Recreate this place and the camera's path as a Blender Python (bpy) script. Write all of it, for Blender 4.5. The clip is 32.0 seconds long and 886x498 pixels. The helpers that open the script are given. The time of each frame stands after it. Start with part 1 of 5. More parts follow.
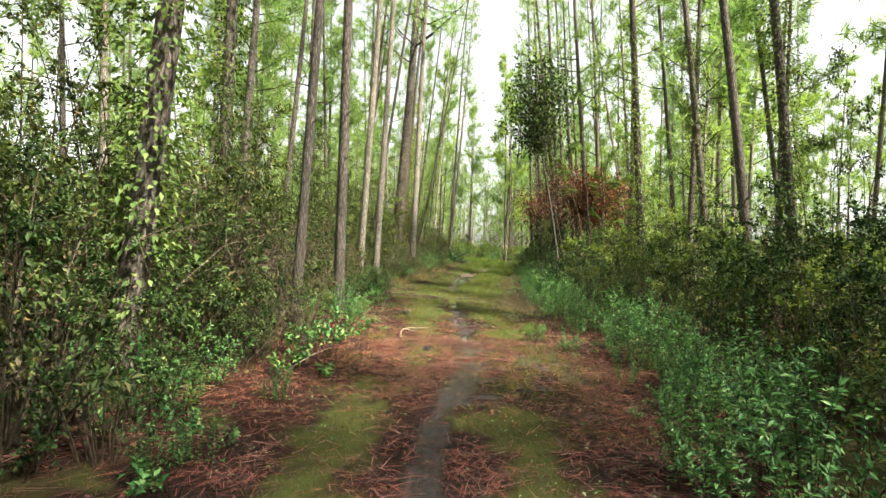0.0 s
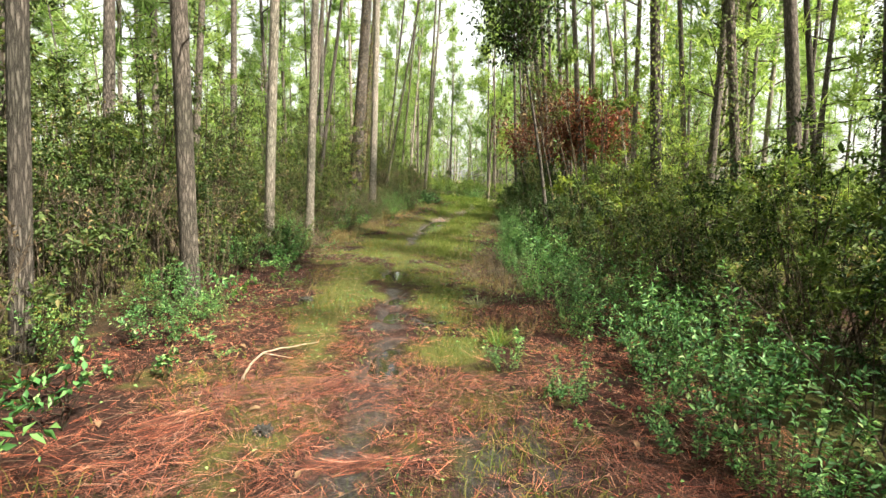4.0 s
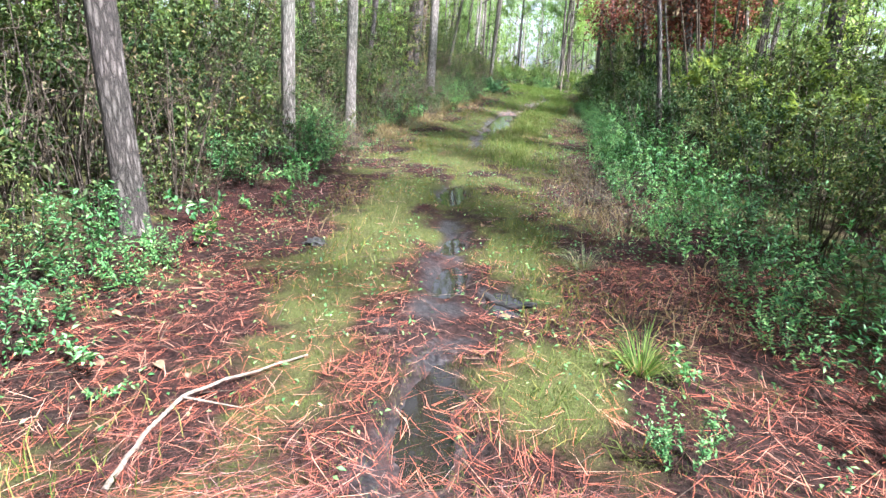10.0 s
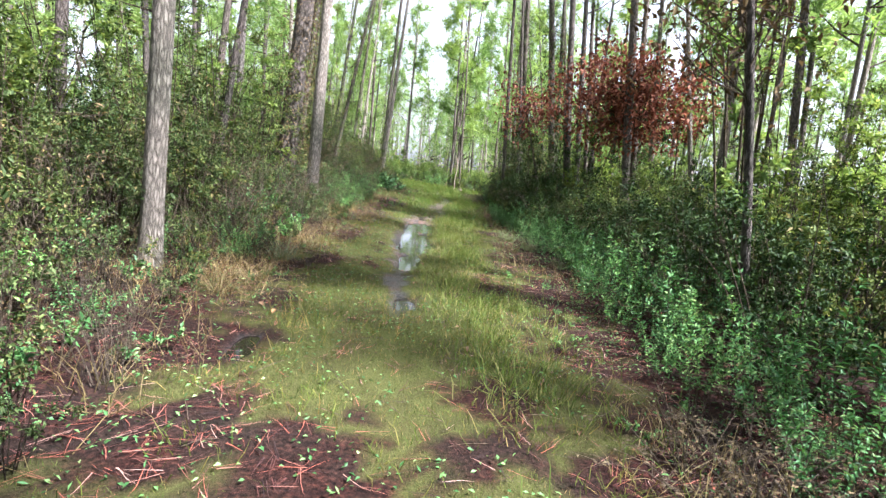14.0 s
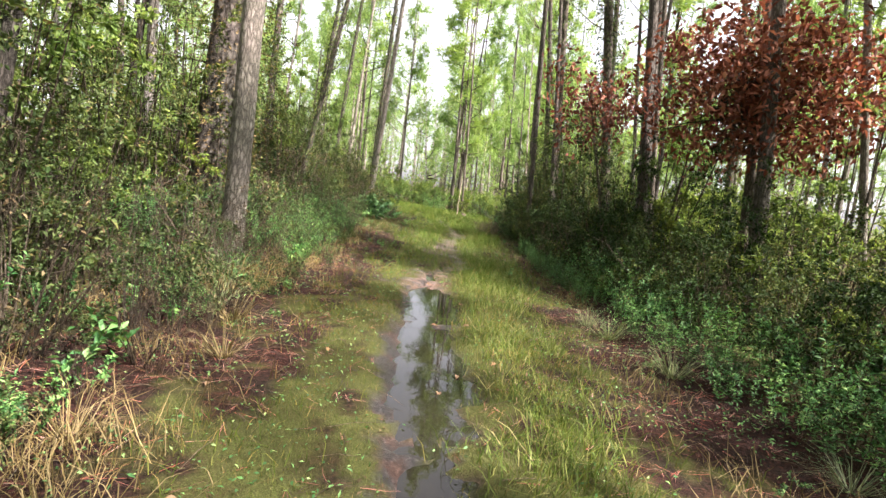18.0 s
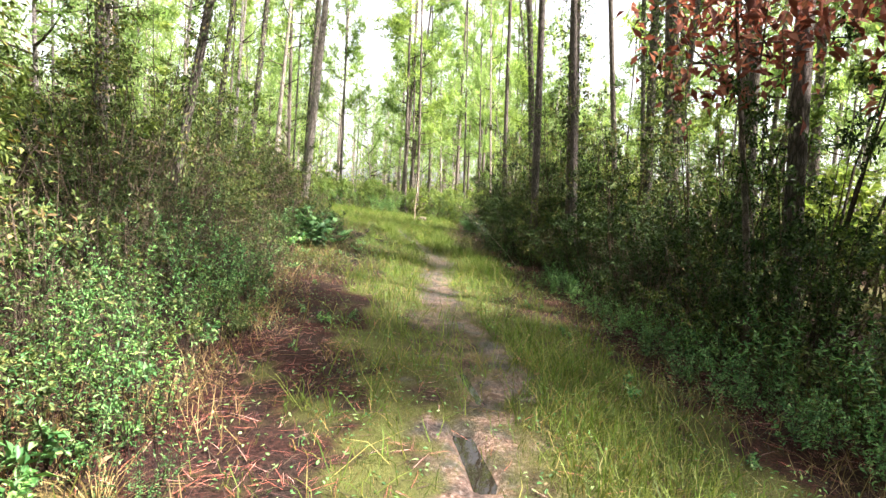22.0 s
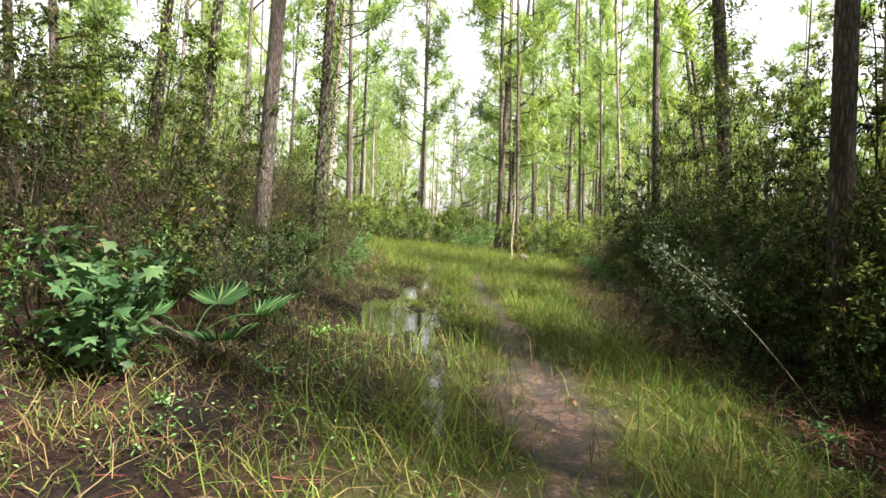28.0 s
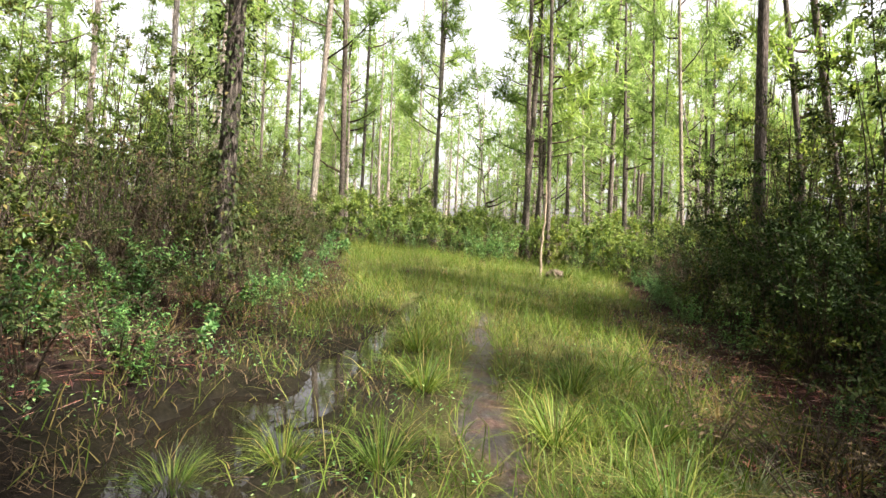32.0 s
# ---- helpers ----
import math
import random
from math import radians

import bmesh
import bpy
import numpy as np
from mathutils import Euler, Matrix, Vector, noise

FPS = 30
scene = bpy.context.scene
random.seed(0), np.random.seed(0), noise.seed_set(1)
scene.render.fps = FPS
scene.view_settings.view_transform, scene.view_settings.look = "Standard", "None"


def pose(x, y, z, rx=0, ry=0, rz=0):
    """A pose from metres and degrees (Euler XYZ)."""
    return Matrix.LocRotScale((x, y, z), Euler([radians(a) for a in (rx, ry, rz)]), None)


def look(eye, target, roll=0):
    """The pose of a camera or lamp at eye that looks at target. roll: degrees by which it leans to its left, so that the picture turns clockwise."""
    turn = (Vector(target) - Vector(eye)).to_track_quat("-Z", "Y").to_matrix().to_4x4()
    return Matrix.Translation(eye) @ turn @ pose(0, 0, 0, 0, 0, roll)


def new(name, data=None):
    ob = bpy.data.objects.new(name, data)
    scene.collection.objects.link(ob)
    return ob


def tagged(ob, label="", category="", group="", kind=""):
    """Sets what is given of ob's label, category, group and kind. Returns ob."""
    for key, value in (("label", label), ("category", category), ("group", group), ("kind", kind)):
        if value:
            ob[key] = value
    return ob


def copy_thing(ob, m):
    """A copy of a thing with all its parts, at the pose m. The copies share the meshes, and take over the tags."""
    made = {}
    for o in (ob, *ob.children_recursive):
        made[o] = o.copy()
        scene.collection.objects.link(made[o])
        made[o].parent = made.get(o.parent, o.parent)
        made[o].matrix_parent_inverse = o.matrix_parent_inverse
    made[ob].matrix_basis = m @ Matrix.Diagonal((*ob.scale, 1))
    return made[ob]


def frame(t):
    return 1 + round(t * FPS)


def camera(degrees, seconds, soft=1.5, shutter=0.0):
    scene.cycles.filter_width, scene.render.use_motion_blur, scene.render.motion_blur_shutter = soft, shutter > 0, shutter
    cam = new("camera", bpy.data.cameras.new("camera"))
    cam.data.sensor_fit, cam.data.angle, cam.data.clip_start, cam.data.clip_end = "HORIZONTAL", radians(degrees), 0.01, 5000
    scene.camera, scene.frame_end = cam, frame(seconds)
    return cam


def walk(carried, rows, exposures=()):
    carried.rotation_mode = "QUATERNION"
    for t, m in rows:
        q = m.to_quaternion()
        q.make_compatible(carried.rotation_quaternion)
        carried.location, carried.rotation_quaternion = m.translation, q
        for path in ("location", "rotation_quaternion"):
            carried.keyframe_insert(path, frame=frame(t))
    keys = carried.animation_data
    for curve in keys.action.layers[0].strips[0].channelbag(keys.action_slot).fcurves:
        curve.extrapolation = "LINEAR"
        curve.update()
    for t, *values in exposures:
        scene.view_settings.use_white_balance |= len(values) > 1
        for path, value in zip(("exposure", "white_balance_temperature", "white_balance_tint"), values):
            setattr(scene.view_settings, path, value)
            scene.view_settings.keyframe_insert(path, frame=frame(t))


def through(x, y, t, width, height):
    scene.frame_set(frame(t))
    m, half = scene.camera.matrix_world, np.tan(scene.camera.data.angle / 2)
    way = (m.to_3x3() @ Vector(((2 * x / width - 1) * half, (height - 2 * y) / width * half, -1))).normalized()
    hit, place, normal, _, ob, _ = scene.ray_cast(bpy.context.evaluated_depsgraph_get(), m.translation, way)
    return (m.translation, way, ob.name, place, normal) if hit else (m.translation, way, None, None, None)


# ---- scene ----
cam = camera(77.86, 32.0)
PATH = [
    (0.0, 0.069, 0.000, 1.461, 89.54, -1.39, 3.41),
    (0.5, 0.165, 0.821, 1.457, 89.46, -1.45, 3.91),
    (1.0, 0.117, 1.566, 1.443, 89.42, -1.67, 4.35),
    (1.5, 0.137, 2.388, 1.454, 89.38, -1.52, 4.83),
    (2.0, 0.147, 3.147, 1.442, 89.26, -1.63, 5.33),
    (2.5, 0.117, 3.896, 1.482, 89.09, -1.62, 5.61),
    (4.5, 0.763, 4.338, 1.616, 79.80, -1.33, -1.48),
    (5.0, 0.692, 4.705, 1.541, 75.81, -2.15, -6.08),
    (5.5, 0.745, 4.935, 1.431, 67.72, 0.03, -10.58),
    (6.0, 0.783, 5.091, 1.289, 57.97, 5.46, -15.22),
    (6.5, 0.753, 5.088, 1.209, 49.83, 9.15, -20.22),
    (7.0, 0.726, 5.094, 1.171, 46.90, 10.28, -21.31),
    (7.5, 0.722, 5.077, 1.145, 44.98, 10.85, -21.46),
    (8.0, 0.724, 5.091, 1.170, 45.46, 10.55, -19.84),
    (8.5, 0.574, 5.251, 1.375, 52.19, 7.10, -14.06),
    (9.0, 0.393, 5.440, 1.589, 62.24, 3.31, -6.39),
    (9.5, 0.330, 6.352, 1.565, 70.98, -0.44, 2.91),
    (10.0, 0.308, 6.847, 1.492, 71.57, -2.18, 8.38),
    (10.5, 0.242, 7.315, 1.450, 72.85, -2.98, 10.72),
    (11.0, 0.110, 7.902, 1.474, 74.28, -3.12, 11.73),
    (11.5, -0.178, 8.574, 1.494, 75.35, -2.58, 11.46),
    (12.0, -0.337, 9.323, 1.502, 76.65, -2.95, 10.49),
    (12.5, -0.537, 9.927, 1.502, 77.61, -2.93, 8.26),
    (13.0, -0.603, 10.576, 1.486, 78.93, -3.48, 5.31),
    (13.5, -0.642, 11.455, 1.525, 80.07, -4.33, 1.16),
    (14.0, -0.687, 12.225, 1.506, 81.47, -5.18, -3.89),
    (14.5, -0.609, 12.915, 1.534, 81.72, -4.94, -5.07),
    (16.5, -0.693, 16.298, 1.493, 83.10, -5.99, -4.19),
    (17.0, -0.737, 17.114, 1.482, 83.43, -5.75, -4.36),
    (17.5, -0.803, 17.824, 1.509, 83.56, -5.85, -4.52),
    (18.0, -0.806, 18.589, 1.526, 83.54, -6.03, -4.66),
    (18.5, -0.914, 19.377, 1.537, 83.65, -6.19, -4.94),
    (19.0, -0.919, 20.181, 1.504, 83.73, -6.23, -5.18),
    (19.5, -1.023, 21.006, 1.480, 83.80, -5.81, -5.37),
    (20.0, -1.064, 21.832, 1.420, 83.81, -5.92, -6.56),
    (20.5, -1.056, 22.621, 1.519, 83.59, -5.19, -8.79),
    (21.0, -1.041, 23.378, 1.525, 83.58, -4.38, -11.57),
    (21.5, -0.957, 24.153, 1.576, 83.61, -4.38, -11.68),
    (22.0, -0.997, 24.837, 1.633, 83.45, -3.22, -11.00),
    (22.5, -0.920, 25.517, 1.606, 83.99, -1.67, -10.28),
    (23.0, -0.866, 26.255, 1.545, 84.35, -1.36, -9.87),
    (23.5, -0.742, 27.025, 1.513, 84.82, -1.21, -9.53),
    (24.0, -0.616, 27.751, 1.485, 85.06, -1.20, -8.99),
    (24.5, -0.325, 28.398, 1.486, 85.65, -0.97, -7.55),
    (25.0, -0.078, 28.952, 1.482, 85.77, -0.61, -5.59),
    (25.5, 0.104, 29.641, 1.477, 85.89, 0.01, -3.54),
    (27.5, 0.470, 32.670, 1.146, 86.91, -1.65, -0.01),
    (28.0, 0.586, 33.358, 1.152, 86.98, -1.47, 0.02),
    (28.5, 0.648, 34.008, 1.159, 87.04, -1.34, 0.11),
    (29.0, 0.756, 34.623, 1.177, 87.04, -1.28, -0.07),
    (29.5, 0.799, 35.163, 1.184, 87.16, -1.10, -0.08),
    (30.0, 0.881, 35.827, 1.177, 87.35, -0.91, 0.08),
    (30.5, 0.971, 36.371, 1.177, 87.40, -1.27, 0.31),
    (31.0, 1.052, 36.924, 1.214, 87.43, -1.41, 0.98),
    (31.5, 1.138, 37.417, 1.239, 87.22, -1.91, 1.67),
    (32.0, 1.156, 37.981, 1.228, 86.96, -1.90, 3.03),
]
walk(cam, [(r[0], pose(*r[1:])) for r in PATH], [(0.0, 2.08, 6800, 3), (2.5, 2.1, 6800, 3), (4.5, 2.29, 7000, 4), (7.0, 3.09, 5400, 4), (8.0, 3.32, 5200, 4), (9.0, 3.27, 5000, 4), (10.0, 2.7, 5300, 16), (11.0, 2.66, 5200, 16), (14.0, 2.49, 5600, 16), (17.0, 2.55, 6400, 16), (19.0, 2.35, 6400, 16), (20.5, 2.35, 6400, 16), (22.0, 2.85, 6400, 16), (25.0, 2.5, 6500, 16), (32.0, 2.29, 6700, 16)])

# ---- light ----
SUN_ELEV, SUN_AZ = 52.0, 120.0
world = bpy.data.worlds.new("sky")
scene.world = world
world.use_nodes = True
wn = world.node_tree.nodes
wl = world.node_tree.links
wn.clear()
w_out = wn.new("ShaderNodeOutputWorld")
w_bg = wn.new("ShaderNodeBackground")
w_sky = wn.new("ShaderNodeTexSky")
w_sky.sky_type = "NISHITA"
w_sky.sun_disc = False
w_sky.sun_elevation = radians(SUN_ELEV)
w_sky.sun_rotation = radians(SUN_AZ)
w_sky.air_density = 1.0
w_sky.dust_density = 2.5
w_sky.ozone_density = 0.3
w_haze = wn.new("ShaderNodeHueSaturation")  # thin white cloud over the whole sky
w_haze.inputs["Saturation"].default_value = 0.18
w_haze.inputs["Value"].default_value = 1.3
w_bg.inputs[1].default_value = 0.07
wl.new(w_sky.outputs[0], w_haze.inputs["Color"])
wl.new(w_haze.outputs[0], w_bg.inputs[0])
wl.new(w_bg.outputs[0], w_out.inputs[0])
sun_data = bpy.data.lights.new("sun", "SUN")
sun_data.energy = 5.0
sun_data.angle = radians(3.0)
sun_data.color = (1.0, 0.95, 0.85)
sun = new("sun", sun_data)
az, el = radians(SUN_AZ), radians(SUN_ELEV)
sun.matrix_world = look((60 * math.sin(az) * math.cos(el), 60 * math.cos(az) * math.cos(el), 60 * math.sin(el)), (0, 0, 0))


# ---- materials ----
def material(name, rough=0.8, spec=0.08):
    m = bpy.data.materials.new(name)
    m.use_nodes = True
    b = m.node_tree.nodes["Principled BSDF"]
    b.inputs["Roughness"].default_value = rough
    b.inputs["Specular IOR Level"].default_value = spec
    return m, m.node_tree.nodes, m.node_tree.links, b


def noise_node(n, l, scale, detail=4.0, vec=None, rough=0.55):
    t = n.new("ShaderNodeTexNoise")
    t.inputs["Scale"].default_value = scale
    t.inputs["Detail"].default_value = detail
    t.inputs["Roughness"].default_value = rough
    if vec is not None:
        l.new(vec, t.inputs["Vector"])
    return t


def ramp(n, l, fac, stops):
    r = n.new("ShaderNodeValToRGB")
    e = r.color_ramp.elements
    while len(e) < len(stops):
        e.new(0.5)
    for el, (p, c) in zip(e, stops):
        el.position = p
        el.color = (*c, 1)
    l.new(fac, r.inputs[0])
    return r


def mixed(n, l, fac, a, b, mode="MIX"):
    x = n.new("ShaderNodeMix")
    x.data_type = "RGBA"
    x.blend_type = mode
    for sock, v in ((x.inputs[0], fac), (x.inputs[6], a), (x.inputs[7], b)):
        if isinstance(v, (int, float)):
            sock.default_value = v
        elif isinstance(v, tuple):
            sock.default_value = (*v, 1)
        else:
            l.new(v, sock)
    return x.outputs[2]


def bump(n, l, b, height, strength, dist):
    k = n.new("ShaderNodeBump")
    k.inputs["Strength"].default_value = strength
    k.inputs["Distance"].default_value = dist
    l.new(height, k.inputs["Height"])
    l.new(k.outputs[0], b.inputs["Normal"])


def leaf_material(name, stops, rough=0.45, through=0.35, tint=(1.0, 1.0, 0.6), gloss=0.12):
    m, n, l, b = material(name, rough, gloss)
    g = n.new("ShaderNodeNewGeometry")
    o = n.new("ShaderNodeObjectInfo")
    c1 = ramp(n, l, g.outputs["Random Per Island"], stops)
    c2 = ramp(n, l, o.outputs["Random"], [(0.0, (0.72, 0.78, 0.72)), (0.5, (1, 1, 1)), (1.0, (1.25, 1.18, 0.9))])
    col = mixed(n, l, 1.0, c1.outputs[0], c2.outputs[0], "MULTIPLY")
    l.new(col, b.inputs["Base Color"])
    tr = n.new("ShaderNodeBsdfTranslucent")
    lit = mixed(n, l, 1.0, col, tint, "MULTIPLY")
    l.new(lit, tr.inputs[0])
    mx = n.new("ShaderNodeMixShader")
    mx.inputs[0].default_value = through
    l.new(b.outputs[0], mx.inputs[1])
    l.new(tr.outputs[0], mx.inputs[2])
    l.new(mx.outputs[0], n["Material Output"].inputs[0])
    return m


M_LEAF_OLIVE = leaf_material("olive_leaf", [(0.0, (0.022, 0.036, 0.012)), (0.5, (0.062, 0.09, 0.032)), (0.85, (0.125, 0.16, 0.058)), (1.0, (0.17, 0.12, 0.055))], 0.5, 0.3, gloss=0.1)
M_LEAF_DARK = leaf_material("dark_glossy_leaf", [(0.0, (0.012, 0.024, 0.009)), (0.6, (0.028, 0.052, 0.017)), (1.0, (0.075, 0.115, 0.036))], 0.5, 0.18, gloss=0.08)
M_LEAF_FRESH = leaf_material("fresh_leaf", [(0.0, (0.022, 0.070, 0.022)), (0.5, (0.070, 0.18, 0.058)), (0.85, (0.16, 0.31, 0.105)), (1.0, (0.30, 0.40, 0.17))], 0.45, 0.3, gloss=0.25)
M_LEAF_YELLOW = leaf_material("yellow_green_leaf", [(0.0, (0.07, 0.11, 0.028)), (0.6, (0.13, 0.18, 0.05)), (1.0, (0.22, 0.26, 0.08))], 0.5, 0.45)
# green lightened mainly for background growth, in place of distance haze
M_LEAF_MID = leaf_material("mid_green_leaf", [(0.0, (0.08, 0.13, 0.036)), (0.6, (0.16, 0.23, 0.07)), (1.0, (0.28, 0.33, 0.12))], 0.5, 0.5)
M_LEAF_RED = leaf_material("dead_russet_leaf", [(0.0, (0.06, 0.022, 0.018)), (0.6, (0.17, 0.06, 0.048)), (1.0, (0.32, 0.15, 0.12))], 0.6, 0.3, (1.0, 0.8, 0.6))
M_LEAF_BROWN = leaf_material("dry_brown_leaf", [(0.0, (0.05, 0.034, 0.02)), (0.6, (0.10, 0.07, 0.042)), (1.0, (0.17, 0.13, 0.08))], 0.7, 0.2, (1.0, 0.9, 0.7))
M_NEEDLE = leaf_material("pine_needle_green", [(0.0, (0.13, 0.21, 0.06)), (0.6, (0.23, 0.33, 0.11)), (1.0, (0.36, 0.44, 0.19))], 0.5, 0.6, (0.95, 1.0, 0.68))
M_GRASS = leaf_material("grass_blade", [(0.0, (0.036, 0.060, 0.012)), (0.55, (0.085, 0.115, 0.024)), (0.82, (0.15, 0.145, 0.045)), (1.0, (0.25, 0.17, 0.08))], 0.55, 0.3)
M_GRASS_LUSH = leaf_material("lush_grass_blade", [(0.0, (0.038, 0.075, 0.012)), (0.55, (0.095, 0.16, 0.028)), (0.85, (0.17, 0.21, 0.05)), (1.0, (0.26, 0.19, 0.09))], 0.5, 0.35)
M_GRASS_SUN = leaf_material("sunny_grass_blade", [(0.0, (0.045, 0.075, 0.013)), (0.5, (0.105, 0.15, 0.03)), (0.85, (0.20, 0.225, 0.06)), (1.0, (0.30, 0.25, 0.12))], 0.5, 0.35)
M_GRASS_DRY = leaf_material("dry_grass_blade", [(0.0, (0.10, 0.075, 0.03)), (0.6, (0.18, 0.13, 0.06)), (1.0, (0.30, 0.23, 0.13))], 0.7, 0.2)
M_LITTER = leaf_material("fallen_pine_needle", [(0.0, (0.012, 0.008, 0.009)), (0.38, (0.042, 0.022, 0.022)), (0.64, (0.13, 0.046, 0.040)), (0.88, (0.40, 0.115, 0.075)), (1.0, (0.48, 0.31, 0.27))], 0.5, 0.0, gloss=0.2)
M_DEADLEAF = leaf_material("fallen_tan_leaf", [(0.0, (0.15, 0.08, 0.045)), (0.5, (0.25, 0.155, 0.10)), (1.0, (0.42, 0.32, 0.23))], 0.7, 0.1)


def bark_material(name, dark, mid, pale, scale, plates):
    m, n, l, b = material(name, 0.9)
    tc = n.new("ShaderNodeTexCoord")
    mp = n.new("ShaderNodeMapping")
    mp.inputs["Scale"].default_value = (scale, scale, scale * 0.27)
    l.new(tc.outputs["Object"], mp.inputs[0])
    v = n.new("ShaderNodeTexVoronoi")
    v.feature = "DISTANCE_TO_EDGE"
    v.inputs["Scale"].default_value = plates
    wob = noise_node(n, l, 1.7, 5.0, mp.outputs[0], 0.75)
    add = n.new("ShaderNodeVectorMath")
    add.operation = "MULTIPLY_ADD"
    add.inputs[1].default_value = (1.1, 1.1, 1.1)
    l.new(wob.outputs[1], add.inputs[0])
    l.new(mp.outputs[0], add.inputs[2])
    l.new(add.outputs[0], v.inputs["Vector"])
    fine = noise_node(n, l, 14.0, 6.0, mp.outputs[0], 0.7)
    big = noise_node(n, l, 0.7, 3.0, tc.outputs["Object"])
    c = ramp(n, l, v.outputs[0], [(0.0, dark), (0.06, dark), (0.17, mid), (0.5, pale)])
    c = mixed(n, l, 0.5, c.outputs[0], ramp(n, l, fine.outputs[0], [(0.3, dark), (0.7, pale)]).outputs[0])
    o = n.new("ShaderNodeObjectInfo")
    tone = ramp(n, l, o.outputs["Random"], [(0.0, (0.75, 0.75, 0.78)), (1.0, (1.2, 1.15, 1.1))])
    c = mixed(n, l, 1.0, c, tone.outputs[0], "MULTIPLY")
    patch = ramp(n, l, big.outputs[0], [(0.4, (0.75, 0.78, 0.70)), (0.6, (1.1, 1.05, 1.0))])
    c = mixed(n, l, 1.0, c, patch.outputs[0], "MULTIPLY")
    l.new(c, b.inputs["Base Color"])
    hgt = n.new("ShaderNodeMath")
    hgt.operation = "MINIMUM"
    hgt.inputs[1].default_value = 0.25
    l.new(v.outputs[0], hgt.inputs[0])
    sm = n.new("ShaderNodeMath")
    sm.operation = "MULTIPLY_ADD"
    sm.inputs[1].default_value = 0.12
    l.new(fine.outputs[0], sm.inputs[0])
    l.new(hgt.outputs[0], sm.inputs[2])
    bump(n, l, b, sm.outputs[0], 1.0, 0.06)
    return m


M_BARK = bark_material("pine_bark", (0.012, 0.010, 0.009), (0.12, 0.10, 0.092), (0.29, 0.255, 0.24), 23.0, 1.0)
M_BARK_PALE = bark_material("pale_pine_bark", (0.045, 0.036, 0.031), (0.27, 0.235, 0.215), (0.52, 0.48, 0.45), 24.0, 1.0)
M_TWIG = bark_material("twig_bark", (0.03, 0.023, 0.017), (0.075, 0.058, 0.042), (0.16, 0.13, 0.10), 30.0, 1.0)
M_TWIG_PALE = bark_material("dry_twig", (0.06, 0.045, 0.035), (0.14, 0.11, 0.088), (0.25, 0.21, 0.175), 30.0, 1.0)
M_STICK = bark_material("weathered_stick", (0.22, 0.17, 0.13), (0.42, 0.35, 0.29), (0.62, 0.55, 0.48), 30.0, 1.0)

# forest floor: needle litter, moss and grass, wet grey mud, by the masks kept on the mesh
M_GROUND, n, l, b = material("forest_floor", 0.9)
tc = n.new("ShaderNodeTexCoord")
at = n.new("ShaderNodeAttribute")
at.attribute_name = "cover"
sep = n.new("ShaderNodeSeparateColor")
l.new(at.outputs[0], sep.inputs[0])
f1 = noise_node(n, l, 34.0, 6.0, tc.outputs["Object"], 0.7)
f2 = noise_node(n, l, 2.3, 4.0, tc.outputs["Object"])
f3 = noise_node(n, l, 120.0, 3.0, tc.outputs["Object"], 0.7)
litter = ramp(n, l, f1.outputs[0], [(0.36, (0.007, 0.004, 0.004)), (0.54, (0.036, 0.015, 0.012)), (0.76, (0.13, 0.046, 0.032))])
old = ramp(n, l, f1.outputs[0], [(0.36, (0.007, 0.006, 0.005)), (0.74, (0.055, 0.034, 0.027))])
lit2 = mixed(n, l, ramp(n, l, f2.outputs[0], [(0.38, (0, 0, 0)), (0.66, (1, 1, 1))]).outputs[0], litter.outputs[0], old.outputs[0])
moss = ramp(n, l, f3.outputs[0], [(0.25, (0.020, 0.023, 0.008)), (0.5, (0.076, 0.081, 0.024)), (0.8, (0.155, 0.152, 0.055))])
mud = ramp(n, l, f1.outputs[0], [(0.30, (0.012, 0.011, 0.011)), (0.52, (0.026, 0.024, 0.025)), (0.68, (0.08, 0.076, 0.075)), (0.82, (0.26, 0.25, 0.245))])
sand = ramp(n, l, f1.outputs[0], [(0.32, (0.04, 0.020, 0.014)), (0.50, (0.17, 0.095, 0.068)), (0.70, (0.43, 0.34, 0.30))])
c = mixed(n, l, sep.outputs[1], lit2, moss.outputs[0])
f4 = noise_node(n, l, 4.5, 5.0, tc.outputs["Object"], 0.65)
patchy = n.new("ShaderNodeMath")
patchy.operation = "MULTIPLY"
l.new(sep.outputs[2], patchy.inputs[0])
l.new(ramp(n, l, f4.outputs[0], [(0.42, (0.1, 0.1, 0.1)), (0.62, (1, 1, 1))]).outputs[0], patchy.inputs[1])
mudsand = mixed(n, l, patchy.outputs[0], mixed(n, l, ramp(n, l, f4.outputs[0], [(0.5, (0.0, 0.0, 0.0)), (0.6, (0.7, 0.7, 0.7))]).outputs[0], mud.outputs[0], litter.outputs[0]), sand.outputs[0])
c = mixed(n, l, sep.outputs[0], c, mudsand)
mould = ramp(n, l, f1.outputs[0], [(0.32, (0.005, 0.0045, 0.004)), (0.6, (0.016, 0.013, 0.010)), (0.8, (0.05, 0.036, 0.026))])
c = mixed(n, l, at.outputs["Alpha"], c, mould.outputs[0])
l.new(c, b.inputs["Base Color"])
wet = n.new("ShaderNodeMapRange")
wet.inputs[1].default_value, wet.inputs[2].default_value = 0.3, 1.0
wet.inputs[3].default_value, wet.inputs[4].default_value = 0.95, 0.45
l.new(sep.outputs[0], wet.inputs[0])
l.new(wet.outputs[0], b.inputs["Roughness"])
sheen = n.new("ShaderNodeMapRange")
sheen.inputs[1].default_value, sheen.inputs[2].default_value = 0.3, 1.0
sheen.inputs[3].default_value, sheen.inputs[4].default_value = 0.08, 0.2
